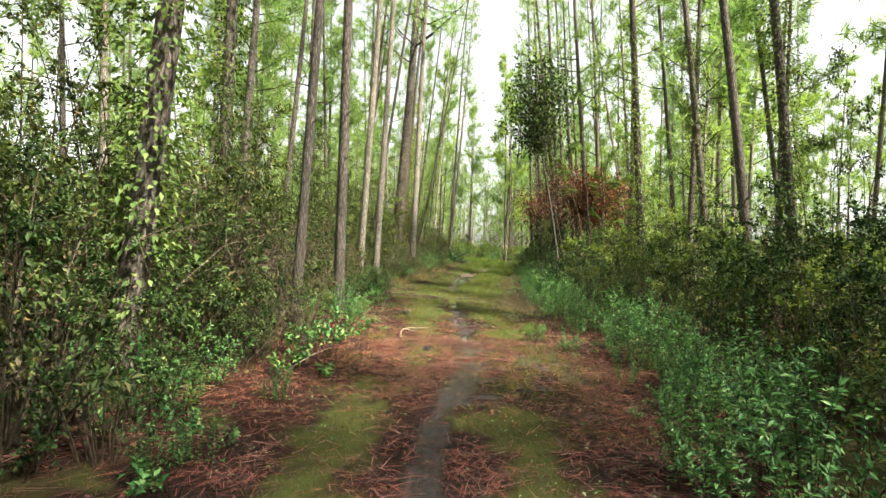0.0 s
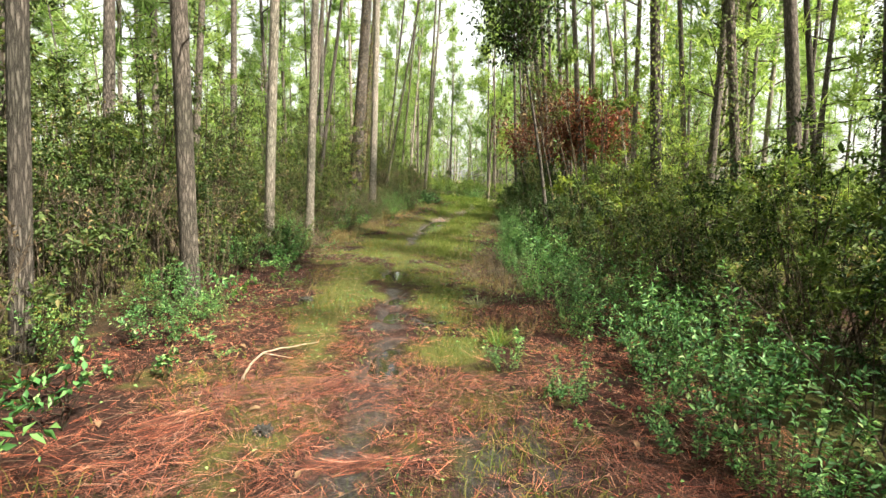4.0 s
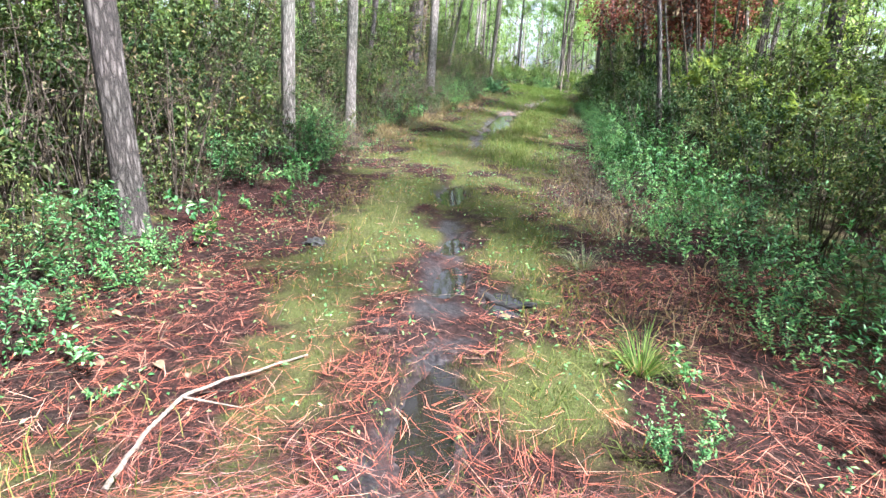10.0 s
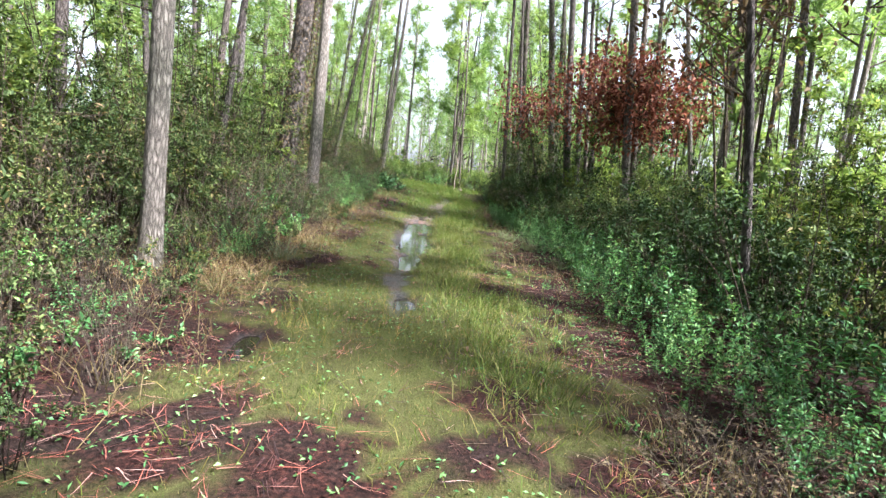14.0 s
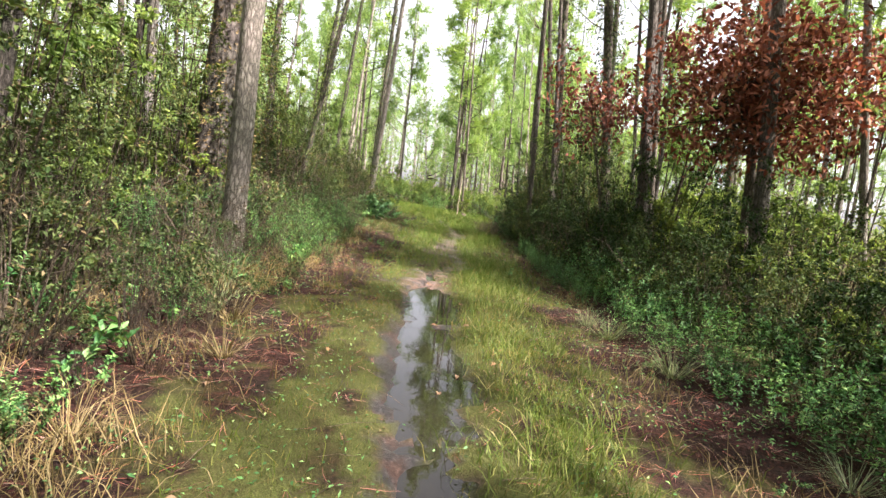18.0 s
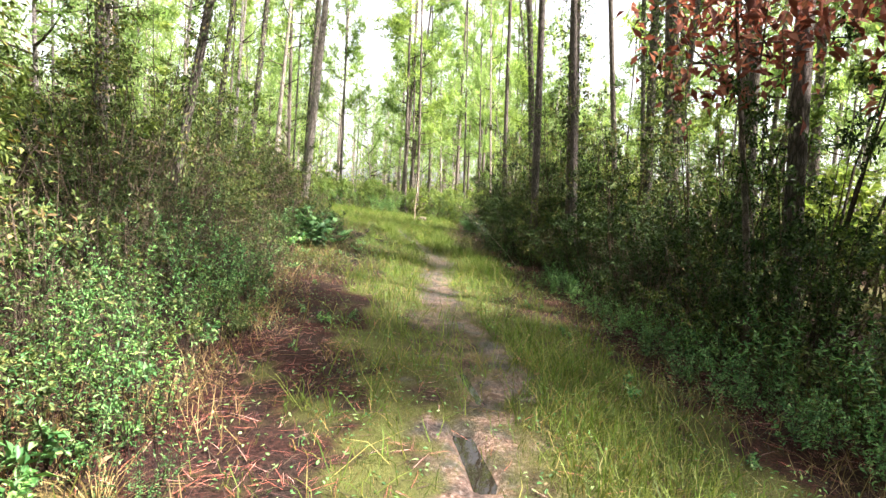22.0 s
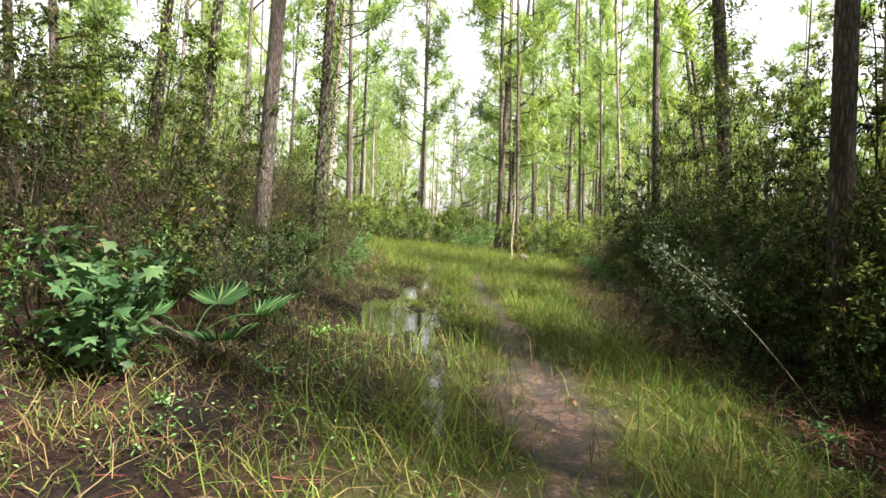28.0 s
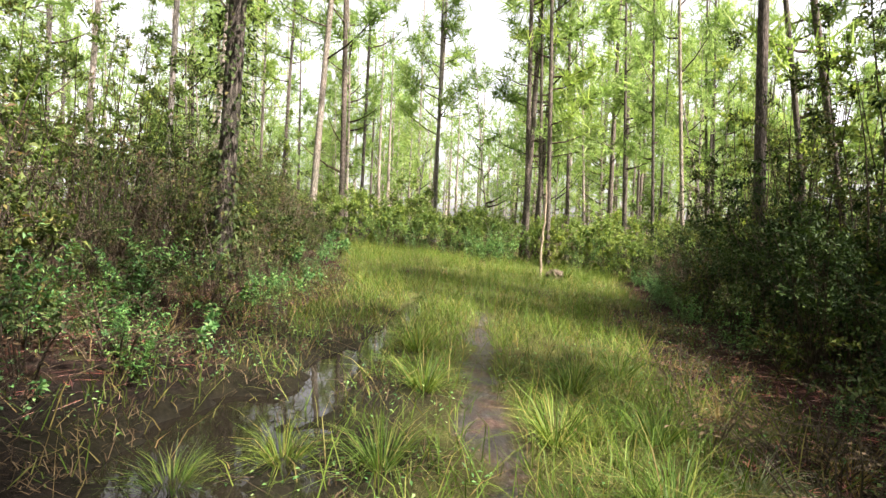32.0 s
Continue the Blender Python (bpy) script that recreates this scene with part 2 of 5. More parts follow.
l.new(sep.outputs[0], sheen.inputs[0])
l.new(sheen.outputs[0], b.inputs["Specular IOR Level"])
hs = n.new("ShaderNodeMath")
hs.operation = "ADD"
l.new(f1.outputs[0], hs.inputs[0])
l.new(f3.outputs[0], hs.inputs[1])
bump(n, l, b, hs.outputs[0], 0.8, 0.03)

M_WATER, n, l, b = material("dark_puddle_water", 0.015)
b.inputs["Base Color"].default_value = (0.012, 0.010, 0.007, 1)
b.inputs["IOR"].default_value = 1.33
b.inputs["Specular IOR Level"].default_value = 0.6
tc = n.new("ShaderNodeTexCoord")
f1 = noise_node(n, l, 9.0, 2.0, tc.outputs["Object"])
bump(n, l, b, f1.outputs[0], 0.06, 0.01)

M_SOIL, n, l, b = material("black_wet_soil", 0.55)
tc = n.new("ShaderNodeTexCoord")
f1 = noise_node(n, l, 25.0, 6.0, tc.outputs["Object"], 0.7)
c = ramp(n, l, f1.outputs[0], [(0.3, (0.016, 0.015, 0.014)), (0.6, (0.05, 0.047, 0.044)), (0.8, (0.13, 0.12, 0.11))])
l.new(c.outputs[0], b.inputs["Base Color"])
bump(n, l, b, f1.outputs[0], 1.0, 0.03)

M_CAST, n, l, b = material("dry_mud_pellets", 0.8)
g = n.new("ShaderNodeNewGeometry")
c = ramp(n, l, g.outputs["Random Per Island"], [(0.0, (0.02, 0.018, 0.018)), (0.6, (0.055, 0.05, 0.049)), (1.0, (0.14, 0.13, 0.13))])
l.new(c.outputs[0], b.inputs["Base Color"])

# ---- plan ----
RNG = np.random.default_rng(7)


def track(pairs):
    a = np.array(pairs, float)
    return lambda y: np.interp(y, a[:, 0], a[:, 1])


EDGE_L = track([(-6, -1.6), (3, -1.5), (6, -1.8), (10, -2.2), (13, -2.4), (17, -3.0), (21, -2.7), (25, -2.6), (28, -2.4), (32, -2.2), (35, -2.0), (37.5, -1.35), (42, -1.2), (46, -1.5), (52, -2.4), (57, -4.0)])
EDGE_R = track([(-6, 1.3), (3, 1.4), (4.5, 1.65), (6, 2.0), (8, 2.0), (12, 1.7), (15, 1.5), (18, 1.7), (22, 2.1), (28, 2.4), (32, 2.8), (36, 3.15), (40, 3.5), (46, 4.3), (52, 5.3), (57, 7.5)])
RUT = track([(-6, -0.1), (3, -0.2), (4.8, -0.2), (6, 0.0), (7, 0.0), (9, -0.03), (10.5, -0.15), (13.6, -0.5), (19, -0.72), (23, -0.48), (27, -0.15), (29.5, 0.33), (32, 0.45), (34.5, 0.88), (35.6, 1.08), (36.2, 1.27), (37.7, 1.37), (40, 1.4), (43, 1.27), (50, 1.5), (60, 2.0)])
RUT_W = track([(-6, 0.12), (4, 0.11), (6.2, 0.2), (9, 0.19), (10.6, 0.2), (11.8, 0.17), (12.4, 0.07), (17, 0.07), (19, 0.14), (22, 0.2), (25.5, 0.32), (27, 0.44), (29, 0.46), (31, 0.42), (33, 0.3), (35.5, 0.38), (37, 0.34), (39, 0.24), (40, 0.2), (44, 0.12), (48, 0.05)])
SANDY = track([(0, 0.05), (8, 0.1), (20, 0.15), (25, 0.4), (27, 0.95), (29, 1.0), (34, 0.85), (38, 0.7), (42, 0.2)])


def sstep(a, b, x):
    t = np.clip((x - a) / (b - a), 0, 1)
    return t * t * (3 - 2 * t)


def lattice(ix, iy, seed):
    k = np.sin(ix * 127.1 + iy * 311.7 + seed * 74.7) * 43758.5453
    return k - np.floor(k)


def vnoise(x, y, seed=0):
    x, y = np.asarray(x, float), np.asarray(y, float)
    ix, iy = np.floor(x), np.floor(y)
    fx, fy = x - ix, y - iy
    fx, fy = fx * fx * (3 - 2 * fx), fy * fy * (3 - 2 * fy)
    a = lattice(ix, iy, seed) * (1 - fx) + lattice(ix + 1, iy, seed) * fx
    c = lattice(ix, iy + 1, seed) * (1 - fx) + lattice(ix + 1, iy + 1, seed) * fx
    return a * (1 - fy) + c * fy


def fbm(x, y, seed=0):
    return (vnoise(x, y, seed) * 0.5 + vnoise(x * 2.1, y * 2.1, seed + 1) * 0.3 + vnoise(x * 4.3, y * 4.3, seed + 2) * 0.2)


# puddles: x, y, half width, half length
PUDDLES = [(-0.02, 9.0, 0.16, 0.5), (0.28, 10.4, 0.16, 0.24), (-0.14, 10.75, 0.15, 0.35), (-0.25, 11.6, 0.12, 0.3), (-0.5, 13.6, 0.25, 0.6), (-0.58, 18.2, 0.13, 0.32), (-1.8, 16.3, 0.11, 0.3),
           (-0.55, 20.9, 0.17, 0.8), (-0.45, 23.4, 0.42, 2.1), (-0.22, 25.9, 0.4, 1.3), (-0.1, 28.0, 0.08, 0.45), (0.2, 29.3, 0.07, 0.35), (2.6, 40.4, 0.2, 0.35)]
# the long dark pool in the second rut, all at one level
POOL = [(0.56, 37.3, 0.05, 0.8), (0.42, 38.6, 0.07, 0.6), (0.1, 39.0, 0.2, 0.35), (0.0, 39.7, 0.5, 0.9), (-0.2, 40.8, 0.45, 0.8), (0.08, 42.0, 0.24, 0.8), (0.28, 43.6, 0.12, 1.0), (0.38, 45.2, 0.12, 1.2)]
POOL_LEVEL = 0.008


def hollow(spots, x, y, k=1.0):
    d = np.zeros_like(x)
    w = k * 0.9 * (fbm(x * 4, y * 3, 40) - 0.5) + k * 0.5 * (fbm(x * 14, y * 11, 41) - 0.5)
    for px, py, rx, ry in spots:
        q = np.sqrt(((x - px) / rx) ** 2 + ((y - py) / ry) ** 2) + w
        d = np.maximum(d, sstep(1.35, 0.75, q))
    return d


def pool_depth(x, y):
    x, y = np.asarray(x, float), np.asarray(y, float)
    return np.maximum(hollow(PUDDLES, x, y), hollow(POOL, x, y, 1.5))


def base_height(x, y):
    x, y = np.asarray(x, float), np.asarray(y, float)
    l_, r_ = EDGE_L(y), EDGE_R(y)
    xc = np.clip(x, -5, 6)
    z = -0.035 * xc - np.interp(y, [26, 35], [0.0122, 0.0454]) * (xc - RUT(y))
    z = z + 0.16 * sstep(0.7, -1.2, x - l_) + 0.10 * sstep(-0.4, 1.2, x - r_)
    far = sstep(8, 40, np.abs(x))
    z = z + far * 1.2 * (fbm(x * 0.03, y * 0.03, 9) - 0.5)
    return z


def height(x, y):
    x, y = np.asarray(x, float), np.asarray(y, float)
    z = base_height(x, y)
    off = np.minimum(np.abs(x - RUT(y)) / 0.9, 3.0)
    z = z + 0.05 * (fbm(x * 1.7, y * 1.7, 3) - 0.5) * sstep(0.2, 1.5, off) + 0.025 * (fbm(x * 7, y * 7, 5) - 0.5)
    z = z - 0.035 * np.exp(-((x - RUT(y)) / (RUT_W(y) + 0.1)) ** 2) * (y < 46)
    z = z - 0.075 * hollow(PUDDLES, x, y)
    return z + hollow(POOL, x, y, 1.5) * (np.minimum(z, POOL_LEVEL - 0.05) - z)


def covers(x, y):
    """mud, moss, sandiness at a place."""
    d = x - RUT(y)
    w = RUT_W(y)
    j = 0.9 * (fbm(x * 1.9, y * 1.5, 11) - 0.5) + 0.6 * (fbm(x * 7, y * 7, 12) - 0.5)
    drift = sstep(7.6, 9.0, y) * sstep(0.50, 0.66, fbm(x * 0.8 + 3, y * 0.9, 15) + 0.25 * (fbm(x * 6, y * 6, 16) - 0.5))
    mud = sstep(1.25, 0.6, np.abs(d) / w + j * 2.4) * (1 - 0.8 * drift * sstep(36, 28, y)) * sstep(0.07, 0.11, w)
    mud = np.maximum(mud, 0.85 * sstep(4.6, 5.2, y) * sstep(8.6, 7.8, y) * sstep(-0.4, 0.2, x) * sstep(1.7, 1.1, x) * sstep(0.56, 0.66, fbm(x * 2.6 + 7, y * 2.6, 14)))
    mud = np.maximum(mud, np.clip(pool_depth(x, y) * 2.2 - 1.1, 0, 1))
    inside = sstep(0.0, 0.7, x - EDGE_L(y)) * sstep(0.0, 0.6, EDGE_R(y) - x)
    left = np.exp(-((d + 0.72) / 0.38) ** 2)
    right = np.exp(-((d - 0.68) / 0.34) ** 2) * 0.85
    wide = sstep(10.8, 14, y) * np.exp(-((d - 0.2) / 1.5) ** 2)
    early = sstep(10.0, 8.0, y) * 0.15 + 0.5 * sstep(8.4, 7.4, y) * sstep(4.6, 5.2, y)
    moss = np.maximum(np.maximum(left, right), wide) * inside * (1 - early)
    moss = np.maximum(moss, sstep(33, 38, y) * inside * sstep(-0.9, -0.2, x + 0.035 * (y - 40)) * sstep(0.9, 0.2, x - 2.2 - 0.1 * (y - 40)))
    moss = np.maximum(moss, sstep(46, 50, y) * inside)
    band = 1 - 0.4 * np.exp(-((y - 8.3) / 0.8) ** 2) - 0.5 * np.exp(-((y - 14.9) / 0.5) ** 2)
    moss = sstep(0.22, 0.66, moss * band + j * 1.5 - (0.3 + 0.25 * sstep(20, 12, y)) * drift) * (0.72 + 0.28 * sstep(0.35, 0.6, fbm(x * 5, y * 5, 18)))
    near = sstep(-1.6, -0.2, x - EDGE_L(y)) * sstep(1.6, 0.2, x - EDGE_R(y))
    moss, mud = moss * near + 0.7 * (1 - near) * sstep(0.40, 0.62, fbm(x * 0.35, y * 0.35, 21) + 0.3 * (fbm(x * 2.5, y * 2.5, 22) - 0.5)), mud * near
    return mud, moss, SANDY(y) * np.exp(-(d / (w + 0.15)) ** 2)


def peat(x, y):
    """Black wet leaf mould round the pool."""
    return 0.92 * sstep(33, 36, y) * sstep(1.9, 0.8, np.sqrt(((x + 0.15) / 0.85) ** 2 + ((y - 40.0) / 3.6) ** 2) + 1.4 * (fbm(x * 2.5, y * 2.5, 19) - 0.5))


# ---- mesh tools ----
def mesh_from(name, v, f, mats):
    """A mesh from arrays of corners and of triangles or quads."""
    me = bpy.data.meshes.new(name)
    v = np.asarray(v, np.float32)
    f = np.asarray(f, np.int32)
    k = f.shape[1]
    me.vertices.add(len(v))
    me.vertices.foreach_set("co", v.ravel())
    me.loops.add(f.size)
    me.loops.foreach_set("vertex_index", f.ravel())
    me.polygons.add(len(f))
    me.polygons.foreach_set("loop_start", np.arange(0, f.size, k, dtype=np.int32))
    me.update(calc_edges=True)
    for m in mats if isinstance(mats, (list, tuple)) else [mats]:
        me.materials.append(m)
    return me


def smooth(me):
    me.polygons.foreach_set("use_smooth", np.ones(len(me.polygons), bool))
    return me


def part(name, me, parent, label=""):
    ob = new(name, me)
    ob.parent = parent
    return tagged(ob, label) if label else ob


def unit(a):
    return a / np.maximum(np.linalg.norm(a, axis=-1, keepdims=True), 1e-9)


def tubes(paths, sides):
    """Tapered tubes: each path is (points k x 3, radii k)."""
    vs, fs, base = [], [], 0
    ang = np.linspace(0, 2 * np.pi, sides, endpoint=False)
    for pts, rad in paths:
        pts = np.asarray(pts, float)
        k = len(pts)
        t = unit(np.gradient(pts, axis=0))
        ref = np.where(np.abs(t[:, 2:3]) > 0.9, np.array([[1.0, 0, 0]]), np.array([[0, 0, 1.0]]))
        a = unit(np.cross(t, ref))
        c = np.cross(t, a)
        ring = pts[:, None] + np.asarray(rad)[:, None, None] * (np.cos(ang)[None, :, None] * a[:, None] + np.sin(ang)[None, :, None] * c[:, None])
        vs.append(ring.reshape(-1, 3))
        i = np.arange(k - 1)[:, None] * sides + np.arange(sides)[None]
        j = np.arange(k - 1)[:, None] * sides + (np.arange(sides)[None] + 1) % sides
        fs.append(np.stack([i, j, j + sides, i + sides], -1).reshape(-1, 4) + base)
        base += k * sides
    return np.concatenate(vs), np.concatenate(fs)


def leaf_blades(p, d, nrm, ln, wd, droop=0.15):
    """Folded diamond leaves: two triangles each."""
    d = unit(d)
    s = unit(np.cross(d, nrm))
    u = np.cross(s, d)
    ln, wd = np.broadcast_to(ln, len(p))[:, None], np.broadcast_to(wd, len(p))[:, None]
    mid = p + d * ln * 0.45
    v = np.stack([p, mid + s * wd * 0.5 + u * wd * 0.18, p + d * ln - u * ln * droop, mid - s * wd * 0.5 + u * wd * 0.18], 1).reshape(-1, 3)
    i = np.arange(len(p))[:, None] * 4
    f = np.concatenate([i + [0, 1, 2], i + [0, 2, 3]], 1).reshape(-1, 3)
    return v, f


def slivers(p, d, ln, wd):
    """Fine needles and short blades: one long triangle each."""
    d = unit(d)
    ln = np.broadcast_to(ln, len(p))[:, None]
    s = unit(np.cross(d, np.array([[0.0, 0, 1.0]]) + 0.3 * RNG.normal(size=p.shape))) * wd * 0.5
    v = np.stack([p - s, p + s, p + d * ln], 1).reshape(-1, 3)
    return v, np.arange(len(v)).reshape(-1, 3)


def strands(p, d, ln, wd, bend):
    """Grass blades and needles: a bent strip of three triangles."""
    n_ = len(p)
    ln, wd = np.broadcast_to(ln, n_)[:, None], np.broadcast_to(wd, n_)[:, None]
    d = unit(d)
    s = unit(np.cross(d, np.array([[0.0, 0, 1.0]]) + 0.3 * unit(RNG.normal(size=(n_, 3)))))
    b_ = np.broadcast_to(bend, (n_, 3)) if np.ndim(bend) == 1 else bend
    m_ = p + d * ln * 0.55 + b_ * ln * 0.12
    e_ = p + d * ln * 0.95 + b_ * ln * 0.45
    v = np.stack([p - s * wd * 0.5, p + s * wd * 0.5, m_ + s * wd * 0.4, m_ - s * wd * 0.4, e_], 1).reshape(-1, 3)
    i = np.arange(n_)[:, None] * 5
    f = np.concatenate([i + [0, 1, 2], i + [0, 2, 3], i + [3, 2, 4]], 1).reshape(-1, 3)
    return v, f


# ---- ground ----
def graded(a, b, fine_a, fine_b, step, grow):
    mid = list(np.arange(fine_a, fine_b + 1e-6, step))
    s, x = step, fine_a
    lo = []
    while x > a:
        s *= grow
        x -= s
        lo.append(x)
    s, x = step, fine_b
    hi = []
    while x < b:
        s *= grow
        x += s
        hi.append(x)
    return np.array(lo[::-1] + mid + hi)


GX = graded(-2500, 2500, -3.2, 4.6, 0.085, 1.3)
GY = graded(-2500, 2500, 0.5, 48.0, 0.10, 1.3)
gx, gy = np.meshgrid(GX, GY)
gz = height(gx, gy)
gv = np.stack([gx, gy, gz], -1).reshape(-1, 3)
nx, ny = len(GX), len(GY)
gi = np.arange(ny - 1)[:, None] * nx + np.arange(nx - 1)[None]
gf = np.stack([gi, gi + 1, gi + nx + 1, gi + nx], -1).reshape(-1, 4)
g_me = smooth(mesh_from("ground", gv, gf, M_GROUND))
mud_, moss_, sand_ = covers(gx.ravel(), gy.ravel())
ca = g_me.color_attributes.new("cover", "FLOAT_COLOR", "POINT")
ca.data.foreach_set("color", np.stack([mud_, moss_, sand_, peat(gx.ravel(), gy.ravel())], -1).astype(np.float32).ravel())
ground = tagged(new("ground", g_me), "forest floor of rust pine litter, moss and grey mud ruts", "ground", kind="structure")

for px, py, rx, ry in PUDDLES:
    a = np.linspace(0, 2 * np.pi, 40, endpoint=False)
    r = 1.65 + 0.10 * (fbm(np.cos(a) * 3 + px * 5, np.sin(a) * 3 + py, 60) - 0.5)
    xs, ys = px + rx * r * np.cos(a), py + ry * r * np.sin(a)
    lvl = float(height(px, py)) + 0.026
    v = np.vstack([np.stack([xs, ys, np.full(40, lvl)], -1), [[px, py, lvl]]])
    k = np.arange(40)
    f = np.stack([k, (k + 1) % 40, np.full(40, 40)], -1)
    tagged(new("water", mesh_from("water", v, f, M_WATER)), "still dark puddle water standing in the muddy rut", "puddle", "puddles along the trail", "structure")

wx, wy = np.meshgrid(np.arange(-1.3, 1.2, 0.06), np.arange(35.6, 47.4, 0.06))
wm = hollow(POOL, wx, wy, 1.5) > 0.03
cell = wm[:-1, :-1] | wm[1:, :-1] | wm[:-1, 1:] | wm[1:, 1:]
wi = (np.arange(wx.shape[0] - 1)[:, None] * wx.shape[1] + np.arange(wx.shape[1] - 1)[None])[cell]
wv = np.stack([wx, wy, np.full(wx.shape, POOL_LEVEL)], -1).reshape(-1, 3)
wf = np.stack([wi, wi + 1, wi + 1 + wx.shape[1], wi + wx.shape[1]], -1)
keep_, back_ = np.unique(wf, return_inverse=True)
tagged(new("water", mesh_from("water", wv[keep_], back_.reshape(wf.shape), M_WATER)), "dark still pool in the flooded second rut of the trail", "puddle", "puddles along the trail", "structure")


# ---- trees ----
def pine_trunk(rng, h, r, sides, rings, wobble):
    t = np.linspace(0, 1, rings) ** 1.3
    bend = np.stack([np.sin(t * rng.uniform(2, 4) + rng.uniform(0, 6)), np.cos(t * rng.uniform(2, 4) + rng.uniform(0, 6))], -1) * wobble
    pts = np.concatenate([(bend - bend[0]) * t[:, None], (t * h)[:, None]], 1)
    rad = r * (1 - 0.72 * t) * (1 + 0.28 * np.exp(-t * h / 0.3))
    v, f = tubes([(pts, rad)], sides)
    a = np.tile(np.arange(sides), rings)
    z = v[:, 2]
    bulge = 1 + 0.10 * (fbm(a * 1.3 + 5, z * 3.1, int(rng.integers(99))) - 0.5)
    ctr = np.repeat(pts, sides, 0)
    v = ctr + (v - ctr) * bulge[:, None]
    return v, f, pts, rad


def needle_tufts(rng, ends, count, size, spread, blades):
    """Sprays of long needles round the ends of the twigs, one thin triangle each."""
    c = ends[rng.integers(len(ends), size=count)] + rng.normal(size=(count, 3)) * spread
    p = np.repeat(c, blades, 0)
    d = unit(rng.normal(size=(len(p), 3)) + [0, 0, 0.35])
    s = unit(np.cross(d, rng.normal(size=p.shape))) * size * 0.042
    p = p + rng.normal(size=p.shape) * size * 0.12
    v = np.stack([p - s, p + s, p + d * (size * rng.uniform(0.6, 1.2, len(p)))[:, None]], 1).reshape(-1, 3)
    return v, np.arange(len(v)).reshape(-1, 3)


def make_pine(seed, h, r, sides, rings, tufts, blades, crown_from, bark, size=0.34, name="pine_tree"):
    rng = np.random.default_rng(seed)
    tree = new(name)
    v, f, pts, rad = pine_trunk(rng, h, r, sides, rings, 0.12)
    part("trunk", smooth(mesh_from("trunk", v, f, bark)), tree)
    limbs, ends = [], []
    for i in range(20):
        t = crown_from + (1 - crown_from) * (i + rng.random()) / 20
        z = t * h
        c0 = np.array([np.interp(z, pts[:, 2], pts[:, 0]), np.interp(z, pts[:, 2], pts[:, 1]), z])
        a = rng.uniform(0, 2 * np.pi)
        ln = (1 - t) ** 0.7 * min(3.0, 0.2 * h) * rng.uniform(0.5, 1.1) + 0.35
        d = np.array([np.cos(a), np.sin(a), rng.uniform(-0.05, 0.5)])
        s = np.linspace(0, 1, 4)[:, None]
        q = c0 + d * ln * s + np.array([0, 0, 0.35]) * ln * s ** 2
        limbs.append((q, np.linspace(0.035 * (1.2 - t) + 0.012, 0.006, 4)))
        for k in np.linspace(0.45, 1.0, 5):
            ends.append(c0 + d * ln * k + np.array([0, 0, 0.35]) * ln * k ** 2)
    for i in range(7):
        t = rng.uniform(0.10, max(crown_from, 0.2))
        z = t * h
        c0 = np.array([np.interp(z, pts[:, 2], pts[:, 0]), np.interp(z, pts[:, 2], pts[:, 1]), z])
        a = rng.uniform(0, 2 * np.pi)
        ln = rng.uniform(0.25, 0.9)
        limbs.append((c0 + np.array([np.cos(a), np.sin(a), 0.1]) * ln * np.linspace(0, 1, 3)[:, None], np.array([0.016, 0.011, 0.004])))
    v, f = tubes(limbs, 3)
    tagged(part("limbwork", mesh_from("limbwork", v, f, M_TWIG), tree), kind="stuff")
    v, f = needle_tufts(rng, np.array(ends), tufts, size, 0.16, blades)
    part("crown", mesh_from("crown", v, f, M_NEEDLE), tree)
    return tree


PINES = [make_pine(100 + i, 21.0, 0.14, 12, 34, 170, 12, 0.40 + 0.07 * (i % 3), M_BARK_PALE if i == 2 else M_BARK) for i in range(4)]
FAR_PINES = [make_pine(200 + i, 20.0, 0.12, 6, 10, 180, 12, 0.20 + 0.08 * i, M_BARK_PALE if i == 1 else M_BARK, 0.68) for i in range(3)]
USED = set()


def put_thing(proto, m, label, category, group=""):
    """Places the prototype the first time, and copies of it after that."""
    if proto.name in USED:
        ob = copy_thing(proto, m @ Matrix.Diagonal((1 / proto.scale[0], 1 / proto.scale[1], 1 / proto.scale[2], 1)))
    else:
        USED.add(proto.name)
        proto.matrix_basis = m
        ob = proto
    return tagged(ob, label, category, group)


def stand(x, y, sx, sz, yaw, lean_x=0.0, lean_y=0.0, sink=0.03):
    z = float(height(x, y)) - sink
    return Matrix.LocRotScale((x, y, z), Euler((lean_y, lean_x, 0)).to_quaternion() @ Euler((0, 0, yaw)).to_quaternion(), (sx, sx, sz))


def vine_mesh(seed, h, r, count, leaf=0.09):
    rng = np.random.default_rng(seed)
    z = h * rng.random(count) ** 1.1
    a = rng.uniform(0, 2 * np.pi, count)
    rr = r * (1 + rng.exponential(0.8, count)) * (0.7 + 0.6 * vnoise(z * 0.9, a, seed))
    p = np.stack([np.cos(a) * rr, np.sin(a) * rr, z], -1)
    d = np.stack([np.cos(a), np.sin(a), rng.uniform(-1.2, 0.4, count)], -1) + rng.normal(size=(count, 3)) * 0.4
    return leaf_blades(p, d, np.stack([np.cos(a), np.sin(a), np.ones(count)], -1), leaf * rng.uniform(0.65, 1.3, count), leaf * 0.55)


